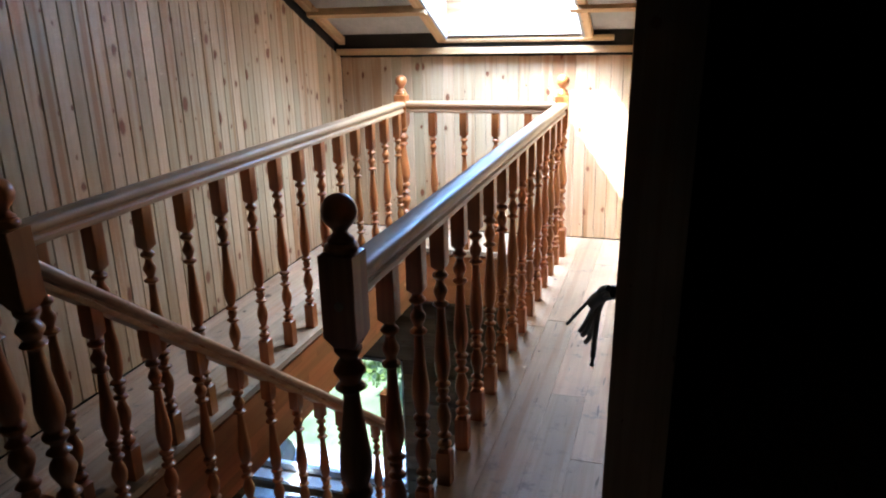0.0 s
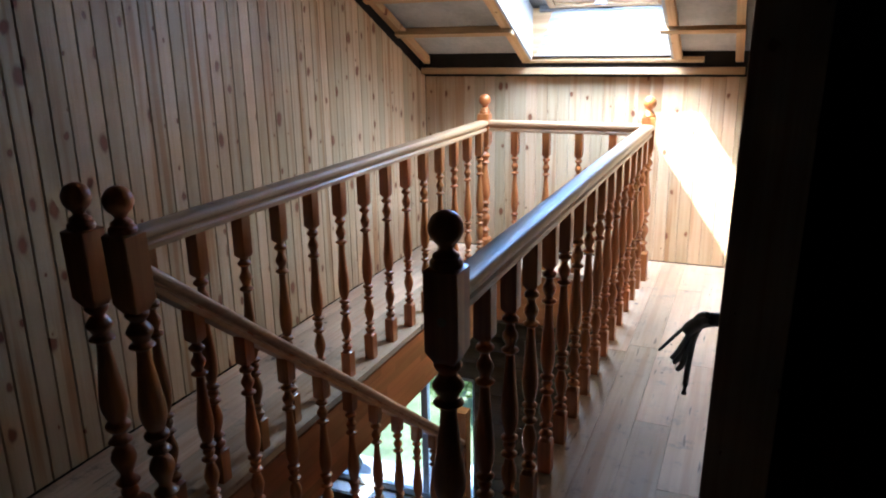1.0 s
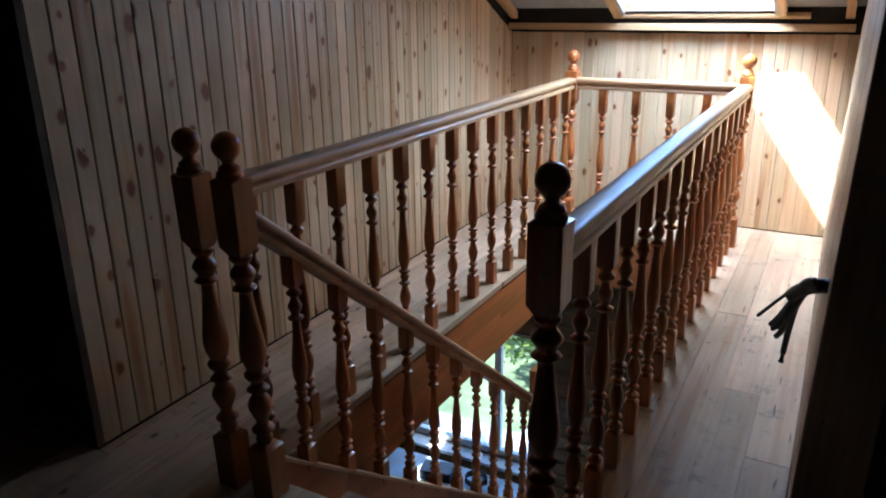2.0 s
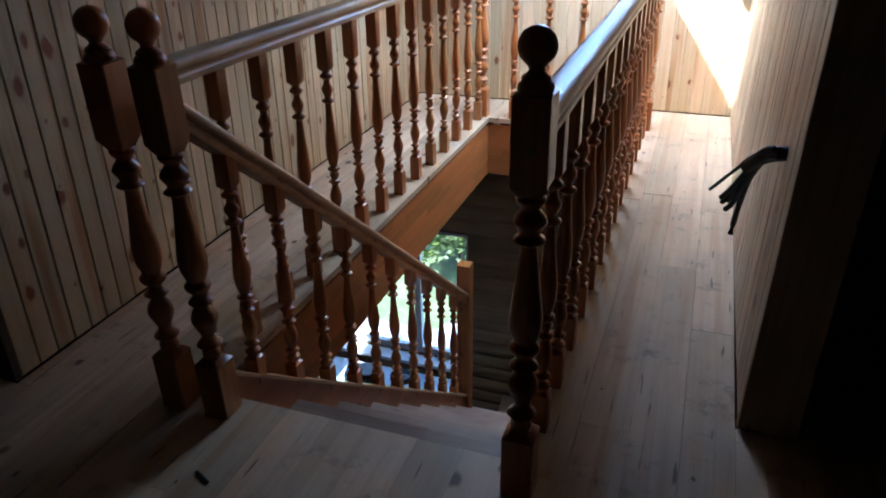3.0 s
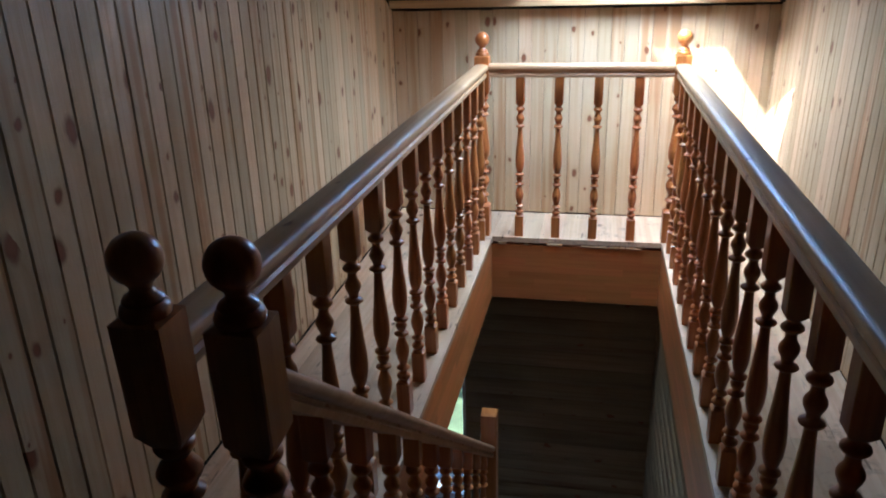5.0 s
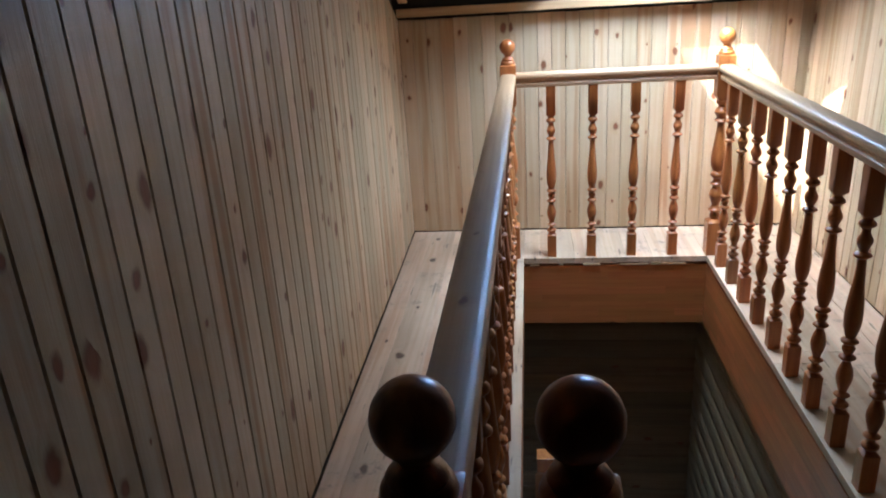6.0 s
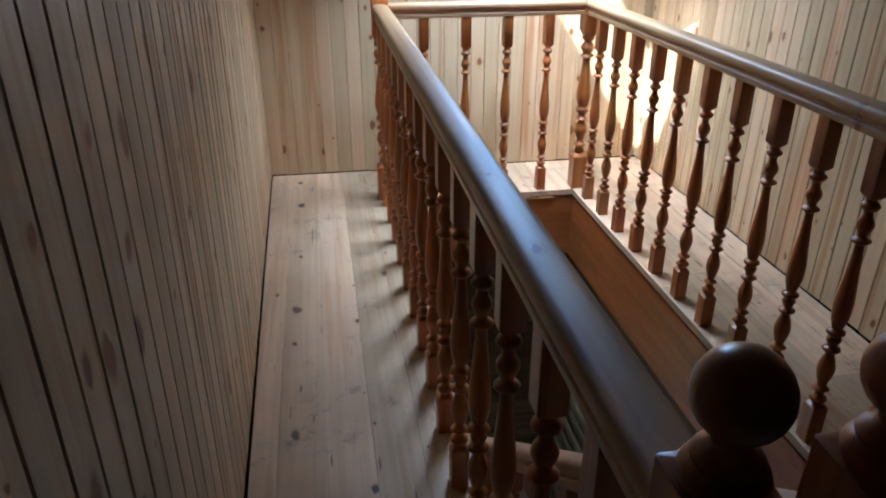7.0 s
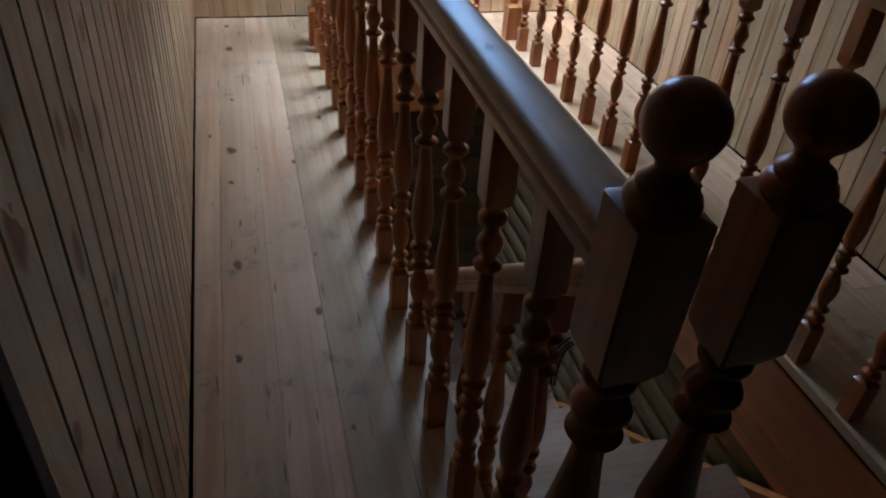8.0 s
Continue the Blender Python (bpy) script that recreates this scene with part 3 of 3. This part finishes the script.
NEWEL_SHAFT = [(0.01, 0.013), (0.03, 0.016), (0.064, 0.013), (0.085, 0.0215), (0.105, 0.0145), (0.128, 0.011), (0.16, 0.015), (0.213, 0.0220), (0.255, 0.0185),
         (0.277, 0.013), (0.294, 0.012), (0.308, 0.0208), (0.33, 0.013), (0.351, 0.012), (0.372, 0.0195), (0.394, 0.0215), (0.415, 0.015), (0.43, 0.017),
         (0.47, 0.0218), (0.511, 0.0232), (0.56, 0.0218), (0.617, 0.0188), (0.723, 0.014), (0.798, 0.0115), (0.815, 0.013), (0.83, 0.0215), (0.85, 0.014),
         (0.872, 0.017), (0.898, 0.0222), (0.925, 0.0175), (0.947, 0.012), (0.968, 0.018), (0.985, 0.0195), (0.995, 0.016)]


def square_ring(h, z, c):
    return [(h - c, -h, z), (h, -h + c, z), (h, h - c, z), (h - c, h, z), (-h + c, h, z), (-h, h - c, z), (-h, -h + c, z), (-h + c, -h, z)]


def block(bm, h, z0, z1, ch0, ch1, c=0.002):
    """Square block; ch0, ch1: how far its lower and upper ends are chamfered."""
    rings = []
    if ch0:
        rings.append(square_ring(h * 0.62, z0, c))
    rings += [square_ring(h, z0 + ch0, c), square_ring(h, z1 - ch1, c)]
    if ch1:
        rings.append(square_ring(h * 0.62, z1, c))
    return loft(bm, rings)


def rounded(profile, sub=3):
    """The turned profile with smooth curves between its points."""
    out = []
    for i in range(len(profile) - 1):
        p = [profile[min(max(i + k, 0), len(profile) - 1)] for k in (-1, 0, 1, 2)]
        for q in range(sub):
            t = q / sub
            c = (-0.5 * t + t * t - 0.5 * t ** 3, 1 - 2.5 * t * t + 1.5 * t ** 3, 0.5 * t + 2 * t * t - 1.5 * t ** 3, -0.5 * t * t + 0.5 * t ** 3)
            out.append((p[1][0] + (p[2][0] - p[1][0]) * t, sum(a * b[1] for a, b in zip(c, p))))
    return out + [profile[-1]]


def shaft(bm, z0, z1, k, seg, profile=SHAFT):
    rings = [[(k * r * math.cos(2 * math.pi * i / seg), k * r * math.sin(2 * math.pi * i / seg), z0 + (z1 - z0) * t) for i in range(seg)] for t, r in rounded([(0.0, 0.014)] + profile + [(1.0, 0.014)])]
    return loft(bm, rings)


def baluster_mesh(length, foot, head):
    bm = bmesh.new()
    block(bm, 0.0245, 0.0, foot, 0.0, 0.010)
    shaft(bm, foot - 0.002, length - head + 0.002, 1.17, 16)
    block(bm, 0.0245, length - head, length, 0.012, 0.0)
    return finish("baluster", bm, M_TURNED, True)


def newel_mesh():
    bm = bmesh.new()
    block(bm, 0.041, 0.0, 0.20, 0.0, 0.016, 0.003)
    shaft(bm, 0.195, 0.84, 1.72, 24, NEWEL_SHAFT)
    block(bm, 0.041, 0.835, 1.066, 0.03, 0.008, 0.003)
    return finish("newel_post", bm, M_TURNED, True)


def finial_mesh():
    prof = [(1.058, 0.030), (1.062, 0.037), (1.070, 0.0385), (1.078, 0.036), (1.083, 0.029), (1.088, 0.031), (1.093, 0.028), (1.098, 0.020), (1.104, 0.0165), (1.110, 0.018)]
    for i in range(1, 16):
        a = -1.13 + (math.pi / 2 + 1.13) * i / 15
        prof.append((1.150 + 0.0405 * math.sin(a), max(0.0008, 0.0405 * math.cos(a))))
    return finish("finial", turned(prof, 24), M_TURNED, True)


NEWEL, FINIAL = newel_mesh(), finial_mesh()
BALUSTER = baluster_mesh(0.947, 0.135, 0.16)
STAIR_BALUSTER = baluster_mesh(0.80, 0.10, 0.125)
RAIL_HALF = [(0.028, 0.0), (0.030, 0.004), (0.030, 0.018), (0.024, 0.025), (0.0245, 0.033), (0.036, 0.040), (0.0395, 0.047), (0.0395, 0.058), (0.0375, 0.0655), (0.032, 0.0705), (0.021, 0.0728), (0.007, 0.0738)]
RAIL_PROFILE = RAIL_HALF + [(-x, z) for x, z in RAIL_HALF[::-1]]


def handrail(p0, p1, parent, label="", high=1.0):
    """Moulded rail along local y from p0 to p1 (places of its underside), cut upright at both ends."""
    p0, p1 = Vector(p0), Vector(p1)
    d = p1 - p0
    flat_len = math.hypot(d.x, d.y)
    k = math.hypot(flat_len, d.z) / flat_len
    rings = [[(x, s * flat_len, s * d.z + z * k * high) for x, z in RAIL_PROFILE] for s in (0.0, 0.25, 0.5, 0.75, 1.0)]
    return part("handrail", loft(bmesh.new(), rings), M_RAIL, parent, label, m=pose(p0.x, p0.y, p0.z, 0, 0, math.degrees(math.atan2(-d.x, d.y))), smooth=True)


def newel(x, y, parent, lean=0.0):
    post = put("newel_post", NEWEL, parent, pose(x, y, 0, lean, 0, 0))
    put("finial", FINIAL, post)
    return post


RAIL_Z = 0.945
BL = "varnished pine balustrade with turned balusters"
left_rail = empty("balustrade", pose(0, 0, 0), label=BL + " beside clad wall", category="balustrade", group="stairwell balustrades")
newel(RAIL_LEFT, POST_NEAR + 0.036, left_rail, lean=1.8)
newel(RAIL_LEFT, RAIL_FAR, left_rail)
handrail((RAIL_LEFT, POST_NEAR + 0.042, RAIL_Z), (RAIL_LEFT, RAIL_FAR - 0.039, RAIL_Z), left_rail)
right_rail = empty("balustrade", pose(0, 0, 0), label=BL + " along the walkway", category="balustrade", group="stairwell balustrades")
near_post = newel(RAIL_RIGHT, POST_NEAR + 0.008, right_rail)
newel(RAIL_RIGHT, RAIL_FAR, right_rail)
handrail((RAIL_RIGHT, POST_NEAR + 0.047, RAIL_Z), (RAIL_RIGHT, RAIL_FAR - 0.039, RAIL_Z), right_rail)
part("plug", turned([(0.0, 0.011), (0.002, 0.011), (0.003, 0.009)], 14), M_RAIL, near_post, "round wooden plug over a bolt", m=pose(0.004, -0.0405, 0.945, 90, 0, 0))
far_rail = empty("balustrade", pose(0, 0, 0), label="short varnished pine balustrade with four turned balusters", category="balustrade", group="stairwell balustrades")
handrail((RAIL_LEFT + 0.039, RAIL_FAR, RAIL_Z), (RAIL_RIGHT - 0.039, RAIL_FAR, RAIL_Z), far_rail)
N_LONG = 14
for i in range(N_LONG):
    for x, par, first, step in ((RAIL_LEFT, left_rail, 0.105, 0.2315), (RAIL_RIGHT, right_rail, 0.183, 0.2215)):
        y = RAIL_FAR - first - step * i
        put("baluster", BALUSTER, par, pose(x, y + random.uniform(-0.003, 0.003), 0.0, 0, 0, random.choice((0, 90, 180, 270)) + random.uniform(-2, 2)))
for i in range(4):
    put("baluster", BALUSTER, far_rail, pose(RAIL_LEFT + (RAIL_RIGHT - RAIL_LEFT) * (i + 1) / 5, RAIL_FAR, 0.0, 0, 0, 90 * i + random.uniform(-2, 2)))

# ---- stairs ----
STAIR_X, STAIR_SLOPE = -1.158, 0.771
LOW_POST_Y = 4.115
RUN, RISE = 0.30, 0.2313
NOSE_Y = 1.755


def string_top(y):
    return 0.085 - STAIR_SLOPE * (y - 1.761)


def stair_rail(y):
    return 0.843 - 0.780 * (y - 1.761)


staircase = empty("staircase", pose(0, 0, 0), label="timber staircase with pale treads and varnished strings, turning with winders below", category="staircase")


def string_board(x0, x1, y0, y1, depth=0.30, drop=0.0):
    rings = [[(x, y0, string_top(y0) - drop), (x, y1, string_top(y1) - drop), (x, y1, string_top(y1) - depth), (x, y0, string_top(y0) - depth)] for x in (x0, x1)]
    return loft(bmesh.new(), rings)


part("string", string_board(STAIR_X - 0.022, STAIR_X + 0.022, 1.70, LOW_POST_Y), M_STAVE_Y, staircase, "varnished pine string")
part("string_cap", loft(bmesh.new(), [[(STAIR_X + s * 0.034, y, string_top(y) + z) for s, z in ((-1, 0.001), (1, 0.001), (1, 0.016), (-1, 0.016))] for y in (1.70, LOW_POST_Y)]), M_RAIL, staircase)
part("string", string_board(HOLE_X1 - 0.044, HOLE_X1 - 0.002, 1.74, 4.42, 0.34, 0.15), M_STAVE_Y, staircase, "varnished pine string")
TX0, TX1 = STAIR_X + 0.022, HOLE_X1 - 0.044
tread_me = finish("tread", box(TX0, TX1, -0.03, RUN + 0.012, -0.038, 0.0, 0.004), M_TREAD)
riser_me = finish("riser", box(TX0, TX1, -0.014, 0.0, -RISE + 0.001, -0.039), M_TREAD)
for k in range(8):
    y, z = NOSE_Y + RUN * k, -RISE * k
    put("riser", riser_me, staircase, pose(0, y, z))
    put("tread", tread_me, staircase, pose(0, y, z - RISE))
# winders round the lower post, the stairwell's shade put into their colour
cx, cy = STAIR_X + 0.04, LOW_POST_Y + 0.02
for k, (a0, a1) in enumerate(((0, 32), (30, 62), (60, 92))):
    z = -RISE * (9 + k)
    pts = [(cx, cy)]
    for a in (a0, (a0 + a1) / 2, a1):
        dx, dy = math.cos(radians(a)), math.sin(radians(a))
        s = min((HOLE_X1 - 0.02 - cx) / max(dx, 1e-6), (LOWER_FAR - 0.01 - cy) / max(dy, 1e-6))
        pts.append((cx + s * dx, cy + s * dy))
        if a0 < 50 < a1 and a == (a0 + a1) / 2:
            pts.append((HOLE_X1 - 0.02, LOWER_FAR - 0.01))
    pts = sorted(pts[1:], key=lambda p: math.atan2(p[1] - cy, p[0] - cx))
    ring = [(cx, cy)] + pts
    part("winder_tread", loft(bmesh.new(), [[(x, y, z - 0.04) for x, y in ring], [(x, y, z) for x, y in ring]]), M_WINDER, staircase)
    a = radians(a0)
    e = pts[0]
    part("winder_riser", loft(bmesh.new(), [[(cx, cy, z - 0.001), (e[0], e[1], z - 0.001), (e[0], e[1] + 0.015, z - 0.001), (cx, cy + 0.015, z - 0.001)][::1], [(cx, cy, z + RISE - 0.041), (e[0], e[1], z + RISE - 0.041), (e[0], e[1] + 0.015, z + RISE - 0.041), (cx, cy + 0.015, z + RISE - 0.041)]]), M_STAVE_X, staircase)
for k in range(1):
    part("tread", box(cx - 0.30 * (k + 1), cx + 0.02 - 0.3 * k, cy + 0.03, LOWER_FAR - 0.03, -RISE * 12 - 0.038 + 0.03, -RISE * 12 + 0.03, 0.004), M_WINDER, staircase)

stair_bal = empty("balustrade", pose(0, 0, 0), label="raking varnished pine balustrade going down beside the treads", category="balustrade", group="stairwell balustrades")
newel(STAIR_X, POST_NEAR + 0.036, stair_bal, lean=1.8)
low_post = part("lower_post", box(STAIR_X - 0.04, STAIR_X + 0.045, LOW_POST_Y - 0.042, LOW_POST_Y + 0.042, -RISE * 9 - 0.05, -0.70, 0.004), M_TURNED, stair_bal, "plain square post with a flat top")
handrail((STAIR_X, POST_NEAR + 0.045, stair_rail(POST_NEAR + 0.045)), (STAIR_X, LOW_POST_Y - 0.04, stair_rail(LOW_POST_Y - 0.04)), stair_bal, high=0.85)
for i in range(10):
    y = POST_NEAR + (LOW_POST_Y - POST_NEAR) * (i + 1) / 11
    put("baluster", STAIR_BALUSTER, stair_bal, pose(STAIR_X, y, string_top(y) - 0.01, 0, 0, 90 * (i % 4) + random.uniform(-2, 2)))

# ---- loose things ----
cables = empty("cable_bundle", pose(0, 0, 0), label="bundle of black cables hanging out of a hole in the wall", category="cable")
bx, by, bz = 0.334, 2.335, 0.762
rc = random.Random(5)
part("conduit", tube(curve_points((bx + 0.06, by, bz), (bx - 0.01, by + 0.01, bz + 0.005), (bx - 0.05, by + 0.06, bz - 0.02), (bx - 0.085, by + 0.12, bz - 0.085)), 0.021, 12), M_CABLE, cables, smooth=True)
for tip, r in (((0.244, 2.56, 0.41), 0.0095), ((0.160, 2.537, 0.563), 0.0055), ((0.205, 2.60, 0.500), 0.009), ((0.218, 2.585, 0.482), 0.009), ((0.198, 2.575, 0.525), 0.008), ((0.222, 2.605, 0.505), 0.0085)):
    o = Vector((rc.uniform(-0.012, 0.012), rc.uniform(-0.012, 0.012), rc.uniform(-0.012, 0.012)))
    p0 = Vector((bx - 0.02, by + 0.01, bz)) + o
    p3 = Vector(tip)
    part("cable", tube(curve_points(p0, p0 + Vector((-0.05, 0.06, -0.01)), p3 + Vector((0.01, -0.02, 0.16) if r > 0.0092 else (0.04, -0.06, 0.065)), p3), r, 8), M_CABLE, cables, smooth=True)
chip = part("wood_chip", box(-0.03, 0.03, -0.005, 0.005, 0.0, 0.006, 0.002), M_BLACK, m=pose(-1.045, 1.426, 0.0005, 0, 0, -25))
tagged(chip, "small dark splinter lying on the floor", "debris")
stair_cables = empty("stairwell_cable", pose(0, 0, 0), label="black cables sticking out of the stairwell wall over the treads", category="cable")
for o in (0.0, 0.02, 0.045):
    part("cable", tube(curve_points((-0.205, 3.60 + o, -1.08), (-0.27, 3.60 + o, -1.09), (-0.285 - o, 3.60 + o, -1.24), (-0.275 - 1.6 * o, 3.60 - o, -1.37 + 1.6 * o)), 0.008, 8), M_CABLE, stair_cables, smooth=True)

# things by the lower window
table = empty("workbench", pose(0, 0, 0), label="workbench with a pale top under the lower window", category="workbench")
part("top", box(-2.9, -1.53, 4.62, 5.07, -2.40, -2.365, 0.004), M_BLUE, table, "pale blue sheet covered top")
for x in (-2.82, -1.61):
    for y in (4.68, 5.0):
        part("leg", box(x - 0.03, x + 0.03, y - 0.03, y + 0.03, LOW_FLOOR, -2.40, 0.003), M_STAVE_X, table)
case = empty("tool_case", pose(-2.32, 4.86, -2.365, 0, 0, 12), label="black plastic tool case on the workbench", category="case")
part("body", box(-0.14, 0.14, -0.09, 0.09, 0, 0.09, 0.012), M_BLACK, case)
part("handle", tube([(-0.05, -0.09, 0.05), (-0.05, -0.125, 0.05), (0.05, -0.125, 0.05), (0.05, -0.09, 0.05)], 0.008, 8), M_STEEL, case)
coil = bmesh.new()
tube([(0.09 * math.cos(a * 0.4) * (1 + 0.03 * math.sin(a)), 0.09 * math.sin(a * 0.4), 0.012 + 0.0012 * a) for a in range(48)], 0.008, 6, coil)
tagged(part("cable_coil", coil, M_CABLE, m=pose(-1.98, 4.92, -2.365), smooth=True), "coil of black cable on the workbench", "cable")

# ---- garden outside the lower window ----
ground = part("ground", box(-900, 900, 5.41, 1500, -3.6, -3.35), M_GRASS)
tagged(ground, "sunlit lawn reaching to the horizon", "ground", kind="structure")
M_PAVING = plain("pale_paving", (0.20, 0.21, 0.22), 0.8, var=0.25, scale=3)
terrace = part("pavement", box(-7.0, 1.5, 5.41, 7.05, -3.36, -3.25, 0.01), M_PAVING)
tagged(terrace, "pale paved terrace in the shade of the house", "pavement", kind="structure")
rl = random.Random(11)
for x, y, sx, sy, sz in ((-2.9, 6.5, 0.5, 0.35, 0.3), (-2.2, 6.8, 0.6, 0.3, 0.25), (-3.8, 6.5, 0.7, 0.5, 0.45), (-2.5, 5.95, 0.35, 0.3, 0.2), (-1.7, 6.6, 0.4, 0.4, 0.3)):
    bm = bmesh.new()
    bmesh.ops.create_icosphere(bm, subdivisions=3, radius=1.0)
    for v in bm.verts:
        k = 1 + 0.22 * noise.noise(v.co * 1.7 + Vector((x, y, 0)))
        v.co = Vector((v.co.x * sx * k * 0.6, v.co.y * sy * k * 0.6, max(-0.28, v.co.z * k * 0.6) * sz + 0.28 * sz))
    tagged(part("sack", bm, rl.choice((M_BLACK, M_BLUE, M_CABLE)), m=pose(x, y, -3.25, 0, 0, rl.uniform(0, 180)), smooth=True), "lumpy full sack lying on the terrace", "sack", "sacks on the terrace")


def bush(x, y, h, w, count):
    root = empty("bush", pose(x, y, -3.35), label="leafy green garden bush in sunlight", category="bush", group="garden bushes")
    for i in range(4):
        a = 1.6 * i
        part("stem", tube(curve_points((0, 0, 0), (0, 0, h * 0.3), (0.2 * w * math.cos(a), 0.2 * w * math.sin(a), h * 0.5), (0.35 * w * math.cos(a), 0.35 * w * math.sin(a), h * 0.8)), 0.025, 6), M_BARK, root)
    verts, faces = [], []
    lumps = [(rl.uniform(-0.35, 0.35) * w, rl.uniform(-0.35, 0.35) * w, rl.uniform(0.3, 0.85) * h, rl.uniform(0.15, 0.3) * w) for _ in range(14)]
    for i in range(count):
        lx, ly, lz, lr = rl.choice(lumps)
        d = Vector((rl.gauss(0, 1), rl.gauss(0, 1), rl.gauss(0, 1))).normalized() * lr * rl.uniform(0.5, 1.1)
        c = Vector((lx, ly, lz)) + d
        a = Vector((rl.gauss(0, 1), rl.gauss(0, 1), rl.gauss(0, 1))).normalized()
        b = a.orthogonal().normalized()
        s = rl.uniform(0.04, 0.08)
        k = len(verts)
        verts += [c - a * s, c + b * s * 0.5, c + a * s, c - b * s * 0.5]
        faces.append((k, k + 1, k + 2, k + 3))
    me = bpy.data.meshes.new("crown")
    me.from_pydata(verts, [], faces)
    me.materials.append(M_LEAF)
    put("crown", me, root)


for x, y, h, w in ((-6.5, 12.5, 2.2, 2.6), (-3.4, 14.0, 2.6, 3.0), (-9.5, 14.5, 3.0, 3.2), (-5.0, 17.5, 3.2, 3.4), (-12, 19, 3.4, 4.0), (-2.75, 8.9, 1.5, 1.6), (-3.9, 9.7, 1.7, 1.8), (-1.9, 9.6, 1.5, 1.5)):
    bush(x, y, h, w, 2200)

# ---- floor planks ----
PLANK = 0.142


def plank(x0, x1, y0, y1):
    me = finish("plank", box(0.0003, x1 - x0 - 0.0003, 0.0003, y1 - y0 - 0.0003, -0.031, 0.0, 0.0009), M_FLOOR)
    put("plank", me, floor, pose(x0, y0, random.uniform(-0.0006, 0.0006)))


def plank_rows(x0, x1, y0, y1, cut=True):
    n = max(1, round((x1 - x0) / PLANK))
    w = (x1 - x0) / n
    for i in range(n):
        y = y0
        while y < y1 - 0.001:
            e = min(y1, y + random.uniform(1.1, 3.0)) if cut else y1
            if y1 - e < 0.35:
                e = y1
            plank(x0 + i * w, x0 + (i + 1) * w, y, e)
            y = e


plank_rows(-3.6, -1.98, -2.6, FAR - 0.002)
plank_rows(-1.98, -1.82, -2.6, LEFT_NEAR.y - 0.031, False)
plank_rows(-1.82, HOLE_X0 + 0.006, -2.6, FAR - 0.002, False)
a, b, w0 = LEFT_NEAR.x + 0.010 + 1.82, LEFT_FAR.x + 0.006 + 1.82, LEFT_NEAR.y - 0.03
part("plank", loft(bmesh.new(), [[(a, w0, z), (-0.0006, w0, z), (-0.0006, FAR - 0.002, z), (b, FAR - 0.002, z)] for z in (-0.031, 0.0)]), M_FLOOR, floor, m=pose(-1.82, 0, 0))
plank_rows(HOLE_X0 + 0.006, HOLE_X1 - 0.006, -2.6, NOSE_Y - 0.016 + 0.02)
plank_rows(HOLE_X0 + 0.006, HOLE_X1 - 0.006, HOLE_Y1 - 0.006, FAR - 0.002, False)
plank_rows(HOLE_X1 - 0.006, 0.320, -2.6, FAR - 0.002)
plank_rows(0.320, 0.40, -2.6, RIGHT_NEAR.y - 0.036, False)
plank_rows(0.40, 2.2, -2.6, FAR - 0.002)
